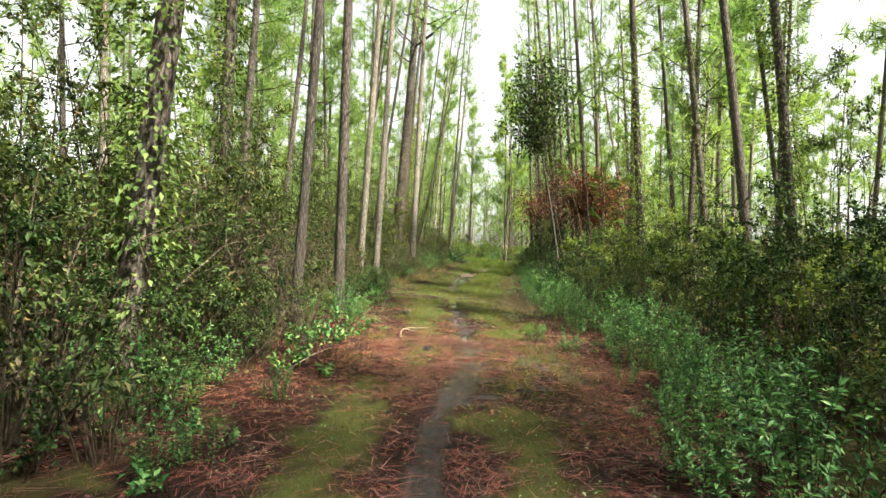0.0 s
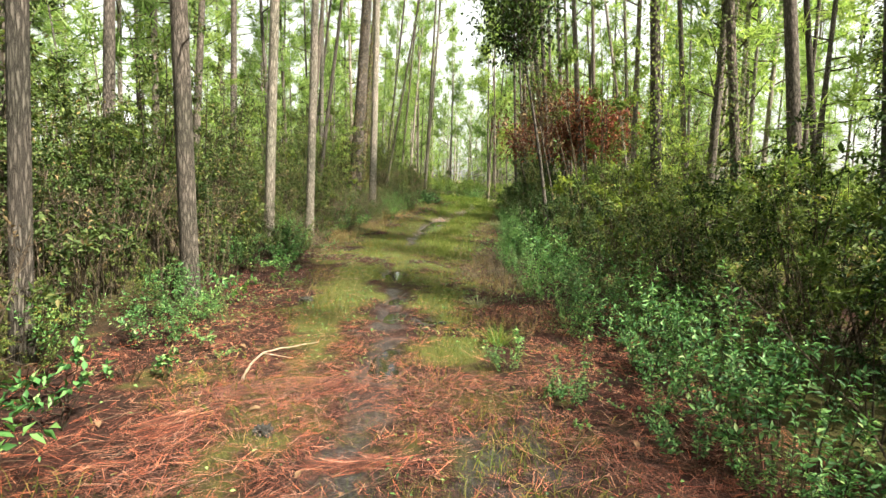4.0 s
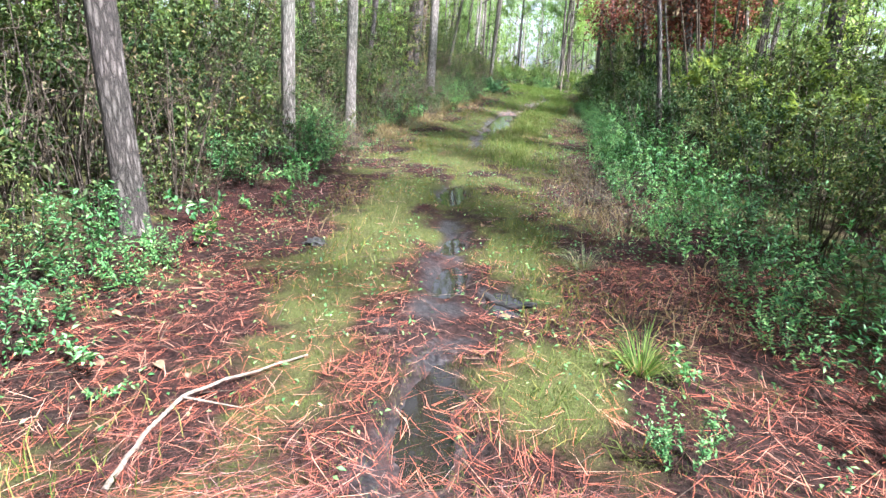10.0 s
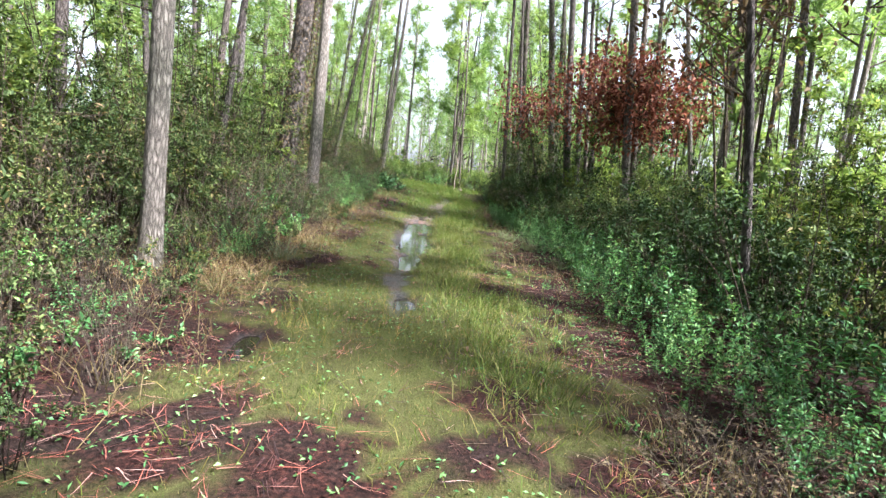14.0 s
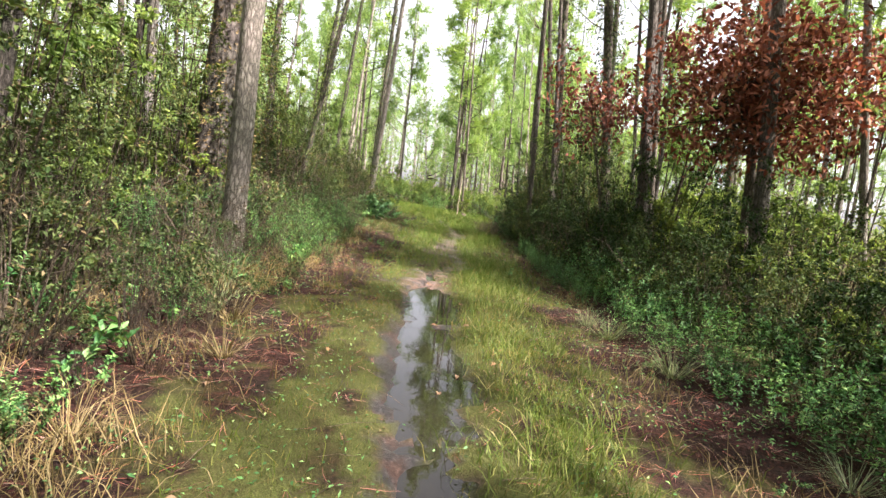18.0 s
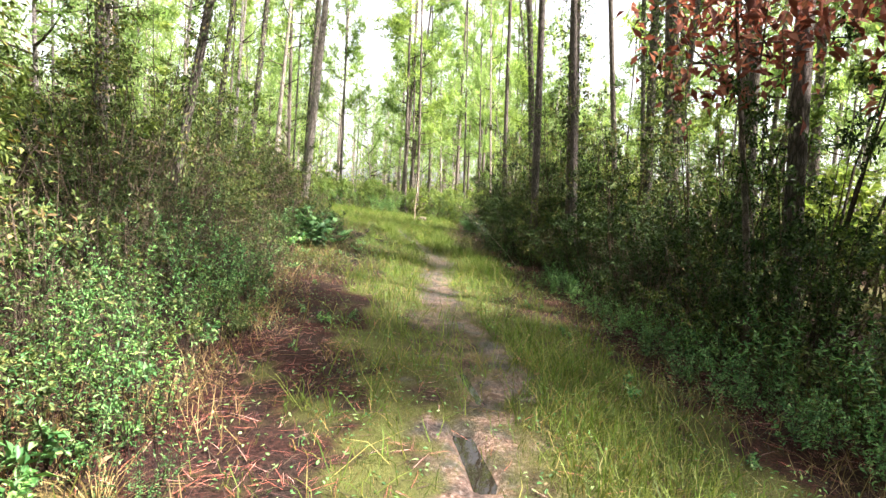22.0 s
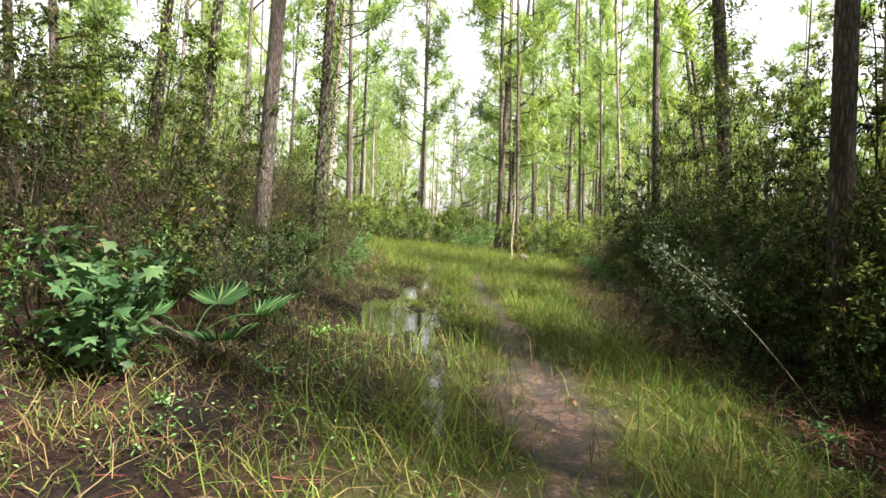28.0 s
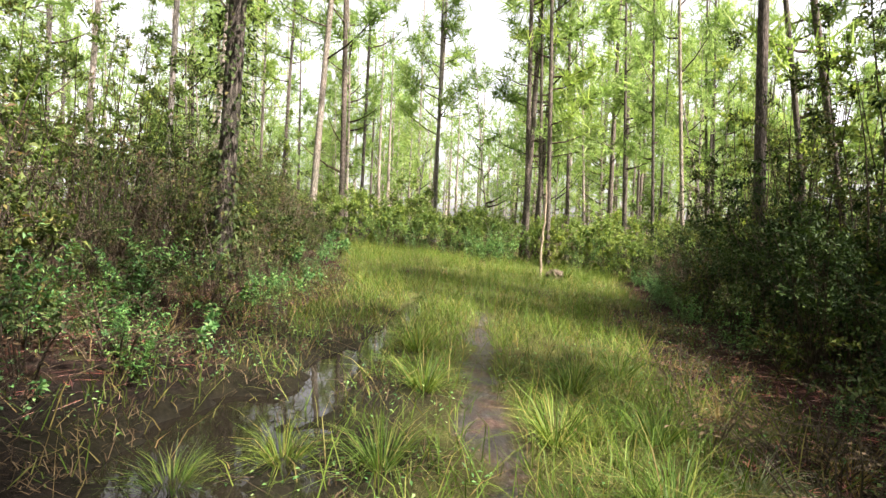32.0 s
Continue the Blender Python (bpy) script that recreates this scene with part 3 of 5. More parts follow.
# ---- shrubs ----
def make_shrub(name, seed, h, r, stems, twigs, per_twig, leaf, width, mat, spread=1.0, bare=0.25, curl=0.25):
    rng = np.random.default_rng(seed)
    top = new(name)
    paths = []
    curves = []
    for i in range(stems):
        a = rng.uniform(0, 2 * np.pi)
        q = r * math.sqrt(rng.random()) * spread
        p0 = np.array([np.cos(a), np.sin(a), 0]) * q * 0.25
        p2 = np.array([np.cos(a) * q, np.sin(a) * q, h * rng.uniform(0.6, 1.0) * (1 - 0.25 * (q / r) ** 2)])
        p1 = (p0 + p2) / 2 + np.array([0, 0, h * 0.12]) + rng.normal(size=3) * h * 0.05
        s = np.linspace(0, 1, 6)[:, None]
        c = (1 - s) ** 2 * p0 + 2 * s * (1 - s) * p1 + s * s * p2
        curves.append(c)
        paths.append((c, np.linspace(0.006 + 0.0025 * h, 0.002, 6)))
    starts, dirs, lens = [], [], []
    reach = 0.4 + 0.32 * min(h, 3.0)
    sprays = max(3, twigs // 7)
    for i in range(twigs):
        if i * sprays // twigs != (i - 1) * sprays // twigs or i == 0:
            c = curves[rng.integers(stems)]
            k = (bare + (1 - bare) * rng.random() ** 0.8) * 5
            j = min(int(k), 4)
            p = c[j] + (c[j + 1] - c[j]) * (k - j)
            out = unit(unit(c[j + 1] - c[j]) * 0.35 + rng.normal(size=3) * [0.85, 0.85, 0.5] + np.array([0, 0, 0.15]))
            ln = rng.uniform(0.18, 0.42) * reach
            tip = p + out * ln + np.array([0, 0, -0.12]) * ln
            paths.append((np.array([p, (p + tip) / 2 + rng.normal(size=3) * 0.02, tip]), np.array([0.0045, 0.003, 0.001])))
        q = p + (tip - p) * rng.uniform(0.25, 1.0)
        d = unit(out * 0.75 + rng.normal(size=3) * 0.6 + np.array([0, 0, 0.2]))
        starts.append(q)
        dirs.append(d)
        lens.append(rng.uniform(0.10, 0.24) * reach)
        if name == "bare_twiggy_shrub":
            paths.append((np.array([q, q + d * lens[-1]]), np.array([0.0028, 0.001])))
    v, f = tubes(paths, 3)
    tagged(part("stemwork", mesh_from("stemwork", v, f, M_TWIG_PALE if name == "bare_twiggy_shrub" else M_TWIG), top), kind="stuff")
    starts, dirs, lens = np.array(starts), np.array(dirs), np.array(lens)
    idx = np.repeat(np.arange(twigs), per_twig)
    t = np.tile((np.arange(per_twig) + 0.6) / per_twig, twigs)
    p = starts[idx] + dirs[idx] * (lens[idx] * t)[:, None]
    side = unit(np.cross(dirs[idx], rng.normal(size=(len(idx), 3))))
    d = unit(dirs[idx] * 0.7 + side * 0.9 + rng.normal(size=p.shape) * 0.25)
    nr = unit(np.array([0, 0, 1.0]) + rng.normal(size=p.shape) * 0.45)
    v, f = leaf_blades(p, d, nr, leaf * rng.uniform(0.6, 1.25, len(p)), width * rng.uniform(0.7, 1.2, len(p)), curl)
    tagged(part("foliage", mesh_from("foliage", v, f, mat), top), kind="stuff")
    return top


def family(name, count, seed, *args, **kw):
    return [make_shrub(name, seed + i, *args, **kw) for i in range(count)]




def make_sprout(seed, h, r, shoots, leaf, width, mat, name="leafy_shrub"):
    """A clump of upright shoots with pointed leaves set round them all the way up."""
    rng = np.random.default_rng(seed)
    top = new(name)
    paths, ps, ds, ls = [], [], [], []
    for i in range(shoots):
        a = rng.uniform(0, 2 * np.pi)
        q = r * math.sqrt(rng.random())
        ln = h * rng.uniform(0.45, 1.0)
        p0 = np.array([np.cos(a), np.sin(a), 0]) * q * 0.55
        if i % 3 == 2:
            p0 = paths[int(rng.integers(len(paths)))][0][2]
            ln *= 0.5
        lean = np.array([np.cos(a), np.sin(a), 0]) * rng.uniform(0.15, 0.6)
        s = np.linspace(0, 1, 5)[:, None]
        c = p0 + np.array([0, 0, ln]) * s + lean * ln * s ** 1.7 + np.array([0, 0, -0.12 * ln]) * s ** 3
        paths.append((c, np.linspace(0.004, 0.0012, 5)))
        n_ = int(ln / 0.024) + 4
        t = rng.uniform(0.12, 1.0, n_) ** 0.8
        ax = unit(np.gradient(c, axis=0))
        ps.append(np.stack([np.interp(t, s[:, 0], c[:, k]) for k in range(3)], -1))
        d = np.stack([np.interp(t, s[:, 0], ax[:, k]) for k in range(3)], -1)
        w = unit(np.cross(d, rng.normal(size=(n_, 3))))
        ds.append(unit(d * rng.uniform(0.35, 0.9, (n_, 1)) + w))
        ls.append(leaf * rng.uniform(0.6, 1.2, n_) * (1.08 - 0.4 * t))
    v, f = tubes(paths, 3)
    tagged(part("stemwork", mesh_from("stemwork", v, f, M_TWIG), top), kind="stuff")
    p, d, ln = np.concatenate(ps), np.concatenate(ds), np.concatenate(ls)
    v, f = leaf_blades(p, d, np.array([0, 0, 1.0]) + rng.normal(size=p.shape) * 0.3, ln, ln * width / leaf, 0.2)
    tagged(part("foliage", mesh_from("foliage", v, f, mat), top), kind="stuff")
    return top


SPROUT = [make_sprout(300 + i, 0.9, 0.42, 25, 0.066, 0.024, M_LEAF_FRESH) for i in range(5)]
WEED = [make_sprout(310 + i, 1.15, 0.5, 34, 0.046, 0.013, M_LEAF_FRESH, "fine_leaved_weed") for i in range(2)]
THICKET = family("thicket_shrub", 4, 320, 2.2, 1.0, 10, 210, 9, 0.052, 0.026, M_LEAF_OLIVE, bare=0.05)
HOLLY = family("evergreen_shrub", 4, 340, 2.3, 1.05, 10, 196, 9, 0.060, 0.031, M_LEAF_DARK, bare=0.02)
BRIGHT = family("yellow_green_shrub", 2, 360, 2.1, 0.95, 12, 126, 11, 0.080, 0.037, M_LEAF_YELLOW, bare=0.1)
FAR_BUSH = family("backwoods_shrub", 3, 370, 2.2, 1.1, 7, 84, 8, 0.125, 0.06, M_LEAF_MID, bare=0.05)
TALL = family("understorey_tree", 4, 380, 5.0, 1.2, 7, 210, 10, 0.070, 0.033, M_LEAF_OLIVE, bare=0.10)
# leaf colour darker than TALL: the right side's shade is put into it
TALL_DARK = family("dark_understorey_tree", 2, 390, 4.2, 1.2, 6, 203, 10, 0.08, 0.038, M_LEAF_DARK, bare=0.04)
BARE = family("bare_twiggy_shrub", 3, 400, 1.7, 0.8, 14, 112, 1, 0.055, 0.022, M_LEAF_BROWN, bare=0.1)
LOWBUSH = family("low_bush", 3, 430, 0.75, 0.45, 9, 63, 7, 0.046, 0.022, M_LEAF_OLIVE, bare=0.02)
DARKLOW = family("low_dark_bush", 2, 440, 0.75, 0.5, 9, 77, 7, 0.045, 0.021, M_LEAF_DARK, bare=0.02)
FORB = family("seedling_plant", 3, 420, 0.22, 0.17, 5, 14, 5, 0.055, 0.028, M_LEAF_FRESH, bare=0.1)

LAB = {
    "leafy_shrub": ("fresh green leafy shrub sprouting at the edge of the trail", "shrub", "fresh shrubs along the trail"),
    "fine_leaved_weed": ("tall bright green weed with many narrow leaves", "shrub", "tall weeds at the trail's edge"),
    "thicket_shrub": ("olive-green dense thicket shrub with thin grey stems", "shrub", "thicket shrubs"),
    "evergreen_shrub": ("dark glossy evergreen shrub in the shaded understorey", "shrub", "evergreen shrubs"),
    "yellow_green_shrub": ("sunlit yellow-green shrub rising above the thicket", "shrub", "yellow-green shrubs"),
    "backwoods_shrub": ("mid-green shrub among the pine trunks away from the trail", "shrub", "backwoods shrubs"),
    "understorey_tree": ("slim olive-green understorey tree with loose small leaves", "tree", "understorey trees"),
    "dark_understorey_tree": ("bushy young tree with leaves darkened for the shaded right side", "tree", "dark understorey trees"),
    "bare_twiggy_shrub": ("bare grey-brown twiggy shrub with few dry leaves", "shrub", "bare shrubs"),
    "low_bush": ("low olive-green bushy growth at the foot of the thicket", "bush", "low bushes at the trail's edge"),
    "low_dark_bush": ("low dark green bush on the wet ground by the pool", "bush", "dark bushes by the pool"),
    "seedling_plant": ("small green seedling growing out of the pine litter", "plant", "seedlings on the forest floor"),
}


def base_name(ob):
    return ob.name.split(".")[0]


def plant(protos, x, y, s, sz=None, tilt=0.08):
    p = protos[int(RNG.integers(len(protos)))]
    m = stand(x, y, s, sz or s, RNG.uniform(0, 6.28), RNG.normal() * tilt, RNG.normal() * tilt)
    return put_thing(p, m, *LAB[base_name(p)])


def row(side, off, step, pick, y0=-2.0, y1=58.0, jit=0.3):
    """A loose row of plants at a distance outside the trail's edge."""
    y = y0
    while y < y1:
        yy = y + RNG.uniform(-jit, jit) * step
        o = off + RNG.uniform(-jit, jit) * max(0.6, off * 0.4)
        x = EDGE_L(yy) - o if side < 0 else EDGE_R(yy) + o
        q = pick(yy)
        if q and not (-1.75 < x < -0.3 and 34.6 < yy < 38.2) and not (1.5 < x < 3.4 and 35.4 < yy < 38.0):
            plant(q[0], float(x), float(yy), RNG.uniform(*q[1]), None if len(q) < 3 else RNG.uniform(*q[2]))
        y += step


def choose(*pairs):
    u, acc = RNG.random(), 0.0
    for w, q in pairs:
        acc += w
        if u < acc:
            return q
    return None


row(1, 0.2, 0.5, lambda y: (SPROUT, (0.5, 0.85)) if y < 30 else choose((0.6, (SPROUT, (0.45, 0.8)))))
row(1, 0.7, 0.62, lambda y: (SPROUT, (0.8, 1.2)) if y < 29 else choose((0.6, (HOLLY, (0.5, 0.8))), (0.3, (BARE, (0.5, 0.9)))))
row(1, 1.4, 0.8, lambda y: choose((0.4, (HOLLY, (0.6, 0.9))), (0.6, (THICKET, (0.6, 0.9)))) if y < 29 else choose((0.7, (HOLLY, (0.85, 1.1))), (0.3, (THICKET, (0.8, 1.1)))))
row(1, 2.4, 1.1, lambda y: choose((0.3, (HOLLY, (0.8, 1.1))), (0.5, (THICKET, (0.8, 1.1))), (0.2, (BRIGHT, (0.9, 1.2)))))
row(1, 4.2, 1.7, lambda y: choose((0.45, (BRIGHT, (1.0, 1.3))), (0.5, (FAR_BUSH, (1.0, 1.3)))))
row(1, 7.0, 3.0, lambda y: choose((0.3, (BRIGHT, (1.1, 1.6))), (0.7, (FAR_BUSH, (1.0, 1.5)))))
row(-1, -0.1, 0.4, lambda y: choose((0.25, (SPROUT, (0.3, 0.6))), (0.5, (FORB, (0.8, 1.6)))))
row(-1, 0.5, 0.6, lambda y: choose((0.32, (SPROUT, (0.5, 1.0))), (0.3, (BARE, (0.5, 0.9))), (0.25, (THICKET, (0.35, 0.55)))))
row(-1, 1.3, 0.8, lambda y: choose((0.4, (WEED, (0.8, 1.2))), (0.4, (BRIGHT, (0.5, 0.75)))) if 24 < y < 31 else choose((0.55, (BARE, (0.8, 1.2))), (0.2, (BRIGHT, (0.5, 0.8))), (0.1, (THICKET, (0.6, 0.8)))) if 40.5 < y < 52 else choose((0.45, (THICKET, (0.6, 0.95))), (0.3, (HOLLY, (0.55, 0.85))), (0.25, (BARE, (0.8, 1.2)))))
row(-1, 2.4, 1.1, lambda y: choose((0.5, (BARE, (1.0, 1.4))), (0.3, (BRIGHT, (0.8, 1.1))), (0.2, (THICKET, (0.8, 1.1)))) if 40.5 < y < 52 else choose((0.55, (THICKET, (0.85, 1.2))), (0.25, (HOLLY, (0.8, 1.1))), (0.2, (BARE, (1.0, 1.3)))))
row(-1, 4.2, 1.7, lambda y: choose((0.35, (BRIGHT, (1.0, 1.4))), (0.6, (FAR_BUSH, (1.0, 1.3)))))
row(-1, 7.2, 3.0, lambda y: choose((0.3, (BRIGHT, (1.0, 1.5))), (0.7, (FAR_BUSH, (1.0, 1.5)))))
row(1, 3.1, 1.0, lambda y: choose((0.5, (THICKET, (1.1, 1.35))), (0.25, (BRIGHT, (1.1, 1.35))), (0.25, (HOLLY, (1.0, 1.2)))), -1.0, 27.0)
row(-1, 3.1, 1.1, lambda y: choose((0.65, (THICKET, (1.15, 1.5))), (0.35, (BRIGHT, (1.1, 1.4)))), -1.0, 40.0)
row(-1, 0.35, 0.5, lambda y: choose((0.75, (LOWBUSH, (0.6, 1.2)))), 11.0, 56.0)
row(-1, 0.95, 0.55, lambda y: choose((0.55, (LOWBUSH, (1.0, 1.7))), (0.3, (BARE, (0.6, 1.0)))))
row(-1, 1.05, 0.9, lambda y: (WEED, (0.7, 1.1)) if 24 < y < 31 else (THICKET, (0.5, 0.85)), 12.0, 55.0)
row(-1, 1.9, 1.0, lambda y: choose((0.7, (BRIGHT, (0.7, 0.95))), (0.3, (BARE, (0.9, 1.2)))) if 24 < y < 31 else choose((0.6, (THICKET, (0.9, 1.35))), (0.35, (BARE, (1.0, 1.5)))))
row(-1, 0.15, 1.1, lambda y: choose((0.7, (BARE, (0.35, 0.6)))), 16.0, 48.0)
row(-1, -0.3, 0.4, lambda y: choose((0.4, (BARE, (0.25, 0.45))), (0.4, (LOWBUSH, (0.4, 0.8)))), 14.5, 34.0)
row(-1, 0.2, 0.45, lambda y: choose((0.5, (BARE, (0.35, 0.6))), (0.3, (LOWBUSH, (0.6, 1.0)))), 14.5, 34.0)
row(1, 0.0, 0.5, lambda y: (SPROUT, (0.4, 0.75)), 27.0, 35.0)
row(1, 0.45, 0.7, lambda y: choose((0.6, (LOWBUSH, (0.8, 1.4)))), 26.0, 56.0)
row(1, 1.1, 1.0, lambda y: (HOLLY, (0.6, 0.9)), 16.0, 50.0)
# the bank of shrubs where the trail bends away
for x in np.arange(-9.0, 13.0, 1.0):
    for y, kinds in ((57.6, (FAR_BUSH, BRIGHT)), (59.6, (FAR_BUSH, BRIGHT)), (63.0, (FAR_BUSH, FAR_BUSH))):
        plant(kinds[int(RNG.integers(2))], float(x + RNG.uniform(-0.4, 0.4)), float(y + RNG.uniform(-0.7, 0.7)), RNG.uniform(0.75, 1.05))
for x, y, sc in ((-4.6, 55.4, 0.8), (-3.4, 56.0, 0.75), (-2.3, 56.4, 0.7), (-1.2, 56.6, 0.72), (-0.3, 56.9, 0.68), (0.7, 57.0, 0.72), (5.0, 55.8, 0.7), (6.0, 54.6, 0.75), (7.0, 54.0, 0.8), (4.3, 56.2, 0.75), (-0.8, 57.4, 0.8), (5.6, 55.9, 0.85)):
    plant(FAR_BUSH, x, y, sc * 1.15, sc)
# seedlings over the floor beside the rut
for i in range(130):
    y = RNG.uniform(4, 40)
    x = RNG.uniform(EDGE_L(y), EDGE_R(y))
    if abs(x - RUT(y)) > (0.55 if y < 9 else 1.25) and not (y < 7.2 and x < 1.35):
        plant(FORB, float(x), float(y), RNG.uniform(0.35, 0.8))


# ---- measured trees ----
VINE_PINES = []
for k in range(3):
    p_ = make_pine(120 + k, 21.0, 0.14, 10, 24, 150, 10, 0.45, M_BARK)
    v, f = vine_mesh(70 + k, 9.0, 0.17, 5200 if k == 2 else 3000, 0.04 if k == 2 else 0.09)
    part("vine", mesh_from("vine", v, f, (M_LEAF_MID, M_LEAF_OLIVE, M_LEAF_BROWN)[k]), p_, "dry brown hanging vine" if k == 2 else "olive-green climbing vine")
    VINE_PINES.append(p_)


def tree(x, y, dia, lean, kind):
    """A pine beside the trail: its place, diameter, lean in degrees to the right, and bark."""
    far = y > 48
    proto = (FAR_PINES[1] if kind == "pale" else FAR_PINES[2 * int(RNG.integers(2))]) if far else (PINES[2] if kind == "pale" else PINES[(0, 1, 3)[int(RNG.integers(3))]])
    s = (0.95 if kind == "vine" else 0.74) * dia / 0.28
    m = stand(x, y, min(max(s, 0.55), 2.6), RNG.uniform(0.9, 1.12), RNG.uniform(0, 6.28), radians(lean), RNG.normal() * 0.015, 0.08)
    if kind == "vine":
        put_thing(VINE_PINES[2 if dia > 0.4 else int(RNG.integers(2))], m, "thick pine trunk hung with dry brown vines" if dia > 0.4 else "tall pine trunk overgrown with olive-green climbing vines", "tree", "pines beside the trail")
    elif kind == "pale":
        put_thing(proto, m, "tall slender pine with pale grey flaking bark", "tree", "pines beside the trail")
    else:
        put_thing(proto, m, "tall slender pine with dark plated brown bark", "tree", "pines beside the trail")


tree(-2.99, 4.6, 0.27, 5.6, "vine")
tree(-2.60, 8.0, 0.21, 3.0, "bark")
tree(-2.57, 10.5, 0.28, 1.3, "bark")
tree(-3.02, 14.4, 0.26, 3.1, "pale")
tree(-3.24, 18.0, 0.30, 3.0, "pale")
tree(-2.98, 26.2, 0.42, 2.1, "pale")
tree(-4.20, 28.5, 0.62, 4.7, "vine")
tree(-5.45, 11.4, 0.30, 2.4, "vine")
tree(-7.17, 16.0, 0.37, 4.7, "bark")
tree(-11.56, 18.0, 0.31, 9.1, "bark")
tree(-7.26, 20.0, 0.31, 5.1, "bark")
tree(-7.73, 24.0, 0.35, 2.1, "bark")
tree(-6.28, 31.0, 0.32, 1.0, "pale")
tree(-5.2, 49.0, 0.18, 2.0, "pale")
tree(5.22, 17.0, 0.28, -4.0, "vine")
tree(7.84, 18.5, 0.28, -5.6, "vine")
tree(8.33, 16.8, 0.43, -6.2, "bark")
tree(7.48, 13.0, 0.27, -5.5, "vine")
tree(6.69, 34.0, 0.25, -4.9, "bark")
tree(6.90, 30.0, 0.28, -3.3, "bark")
tree(9.49, 26.0, 0.33, -5.3, "bark")
tree(13.36, 24.0, 0.35, -8.2, "bark")
tree(10.25, 36.0, 0.27, -4.2, "vine")
tree(5.91, 28.0, 0.37, -5.1, "bark")
tree(8.10, 28.0, 0.18, -10.6, "pale")
tree(5.44, 34.2, 0.31, -7.3, "vine")
tree(4.59, 37.0, 0.31, -3.6, "vine")
tree(3.99, 38.0, 0.27, -2.3, "bark")
tree(5.04, 31.0, 0.34, -5.5, "bark")
tree(-3.8, 43.0, 0.2, 5.0, "vine")
tree(3.21, 60.0, 0.48, 2.1, "bark")
tree(3.76, 61.0, 0.41, 3.5, "bark")
tree(-0.95, 66.0, 0.40, 2.7, "pale")
tree(-5.81, 27.0, 0.26, 5.1, "bark")
tree(-6.94, 31.0, 0.14, 7.5, "bark")
tree(-4.69, 24.0, 0.12, 8.1, "bark")
tree(-4.25, 30.5, 0.24, 4.5, "vine")
tree(-4.54, 34.0, 0.22, 2.4, "vine")
tree(6.02, 33.0, 0.32, -4.2, "bark")
tree(5.93, 36.0, 0.23, -3.2, "vine")
tree(-1.89, 40.66, 0.29, 4.4, "pale")
tree(-2.14, 45.0, 0.26, 3.0, "vine")
tree(6.25, 44.0, 0.3, -5.0, "vine")
tree(4.47, 36.6, 0.22, -4.3, "bark")
tree(6.31, 48.0, 0.29, -2.5, "bark")
tree(7.98, 41.0, 0.27, -6.6, "bark")
tree(10.10, 43.0, 0.27, -5.6, "bark")
tree(-3.63, 34.0, 0.12, 10.1, "vine")
tree(3.17, 58.0, 0.36, -1.6, "bark")
tree(3.81, 59.5, 0.27, -1.5, "bark")
tree(3.80, 57.0, 0.30, -1.5, "bark")
tree(-0.67, 64.6, 0.32, 0.4, "pale")
tree(-4.43, 56.7, 0.40, 3.8, "pale")
tree(-6.03, 52.6, 0.23, 4.5, "pale")
tree(-4.99, 43.5, 0.21, 6.4, "vine")
tree(9.95, 70.0, 0.33, -1.6, "bark")
tree(8.07, 72.0, 0.34, -2.8, "pale")
tree(-3.78, 62.0, 0.25, 1.6, "bark")
tree(-7.76, 50.0, 0.25, 5.4, "pale")
tree(8.09, 56.2, 0.22, -3.7, "pale")
tree(8.32, 60.0, 0.24, -2.4, "bark")
tree(8.02, 63.0, 0.29, -2.2, "bark")
tree(9.66, 52.0, 0.27, -7.8, "bark")
tree(8.67, 49.0, 0.25, -11.3, "bark")
tree(12.92, 66.0, 0.28, -3.3, "bark")
tree(5.32, 62.0, 0.25, -1.8, "bark")

# pines standing back from the trail, with gaps left to let sun onto it
def open_above(x, y):
    return 4.5 < x < 15 and (0.6 < y < 6.2 or 9.0 < y < 19.0 or (27.0 < y < 38.0 and x < 12.5))


placed = []
tries = 0
while len(placed) < 150 and tries < 6000:
    tries += 1
    y = RNG.uniform(-14, 118)
    x = RNG.uniform(-48, 52)
    if y < 58 and (EDGE_L(y) - 7.5 < x < EDGE_R(y) + 7.5):
        continue
    if y >= 58 and abs(x - 1.5) < 0.012 * (y - 58) + 2.5:
        continue
    if open_above(x, y) or any((x - a) ** 2 + (y - b_) ** 2 < 4.5 for a, b_ in placed):
        continue
    placed.append((x, y))
    p = FAR_PINES[int(RNG.integers(3))]
    m = stand(x, y, RNG.uniform(0.75, 1.3), RNG.uniform(0.85, 1.15), RNG.uniform(0, 6.28), RNG.normal() * 0.02, RNG.normal() * 0.02, 0.08)
    put_thing(p, m, "tall slender pine added to the planted stand behind the thicket", "tree", "pines of the stand")

# planted rows close behind thickets; the unseen ones are added to shade the trail
close = []
tries = 0
while len(close) < 64 and tries < 4000:
    tries += 1
    y = RNG.uniform(-14, 44)
    o = RNG.uniform(4.0, 13.0)
    x = float(EDGE_R(y)) + o if RNG.random() < 0.62 else float(EDGE_L(y)) - o - 1.0
    if open_above(x, y) or any((x - a) ** 2 + (y - b_) ** 2 < 6.0 for a, b_ in close):
        continue
    close.append((x, y))
    m = stand(x, y, RNG.uniform(0.75, 1.15), RNG.uniform(0.85, 1.15), RNG.uniform(0, 6.28), RNG.normal() * 0.02, RNG.normal() * 0.02, 0.08)
    put_thing(FAR_PINES[int(RNG.integers(3))], m, "tall slender pine added to the planted stand behind the thicket", "tree", "pines of the stand")

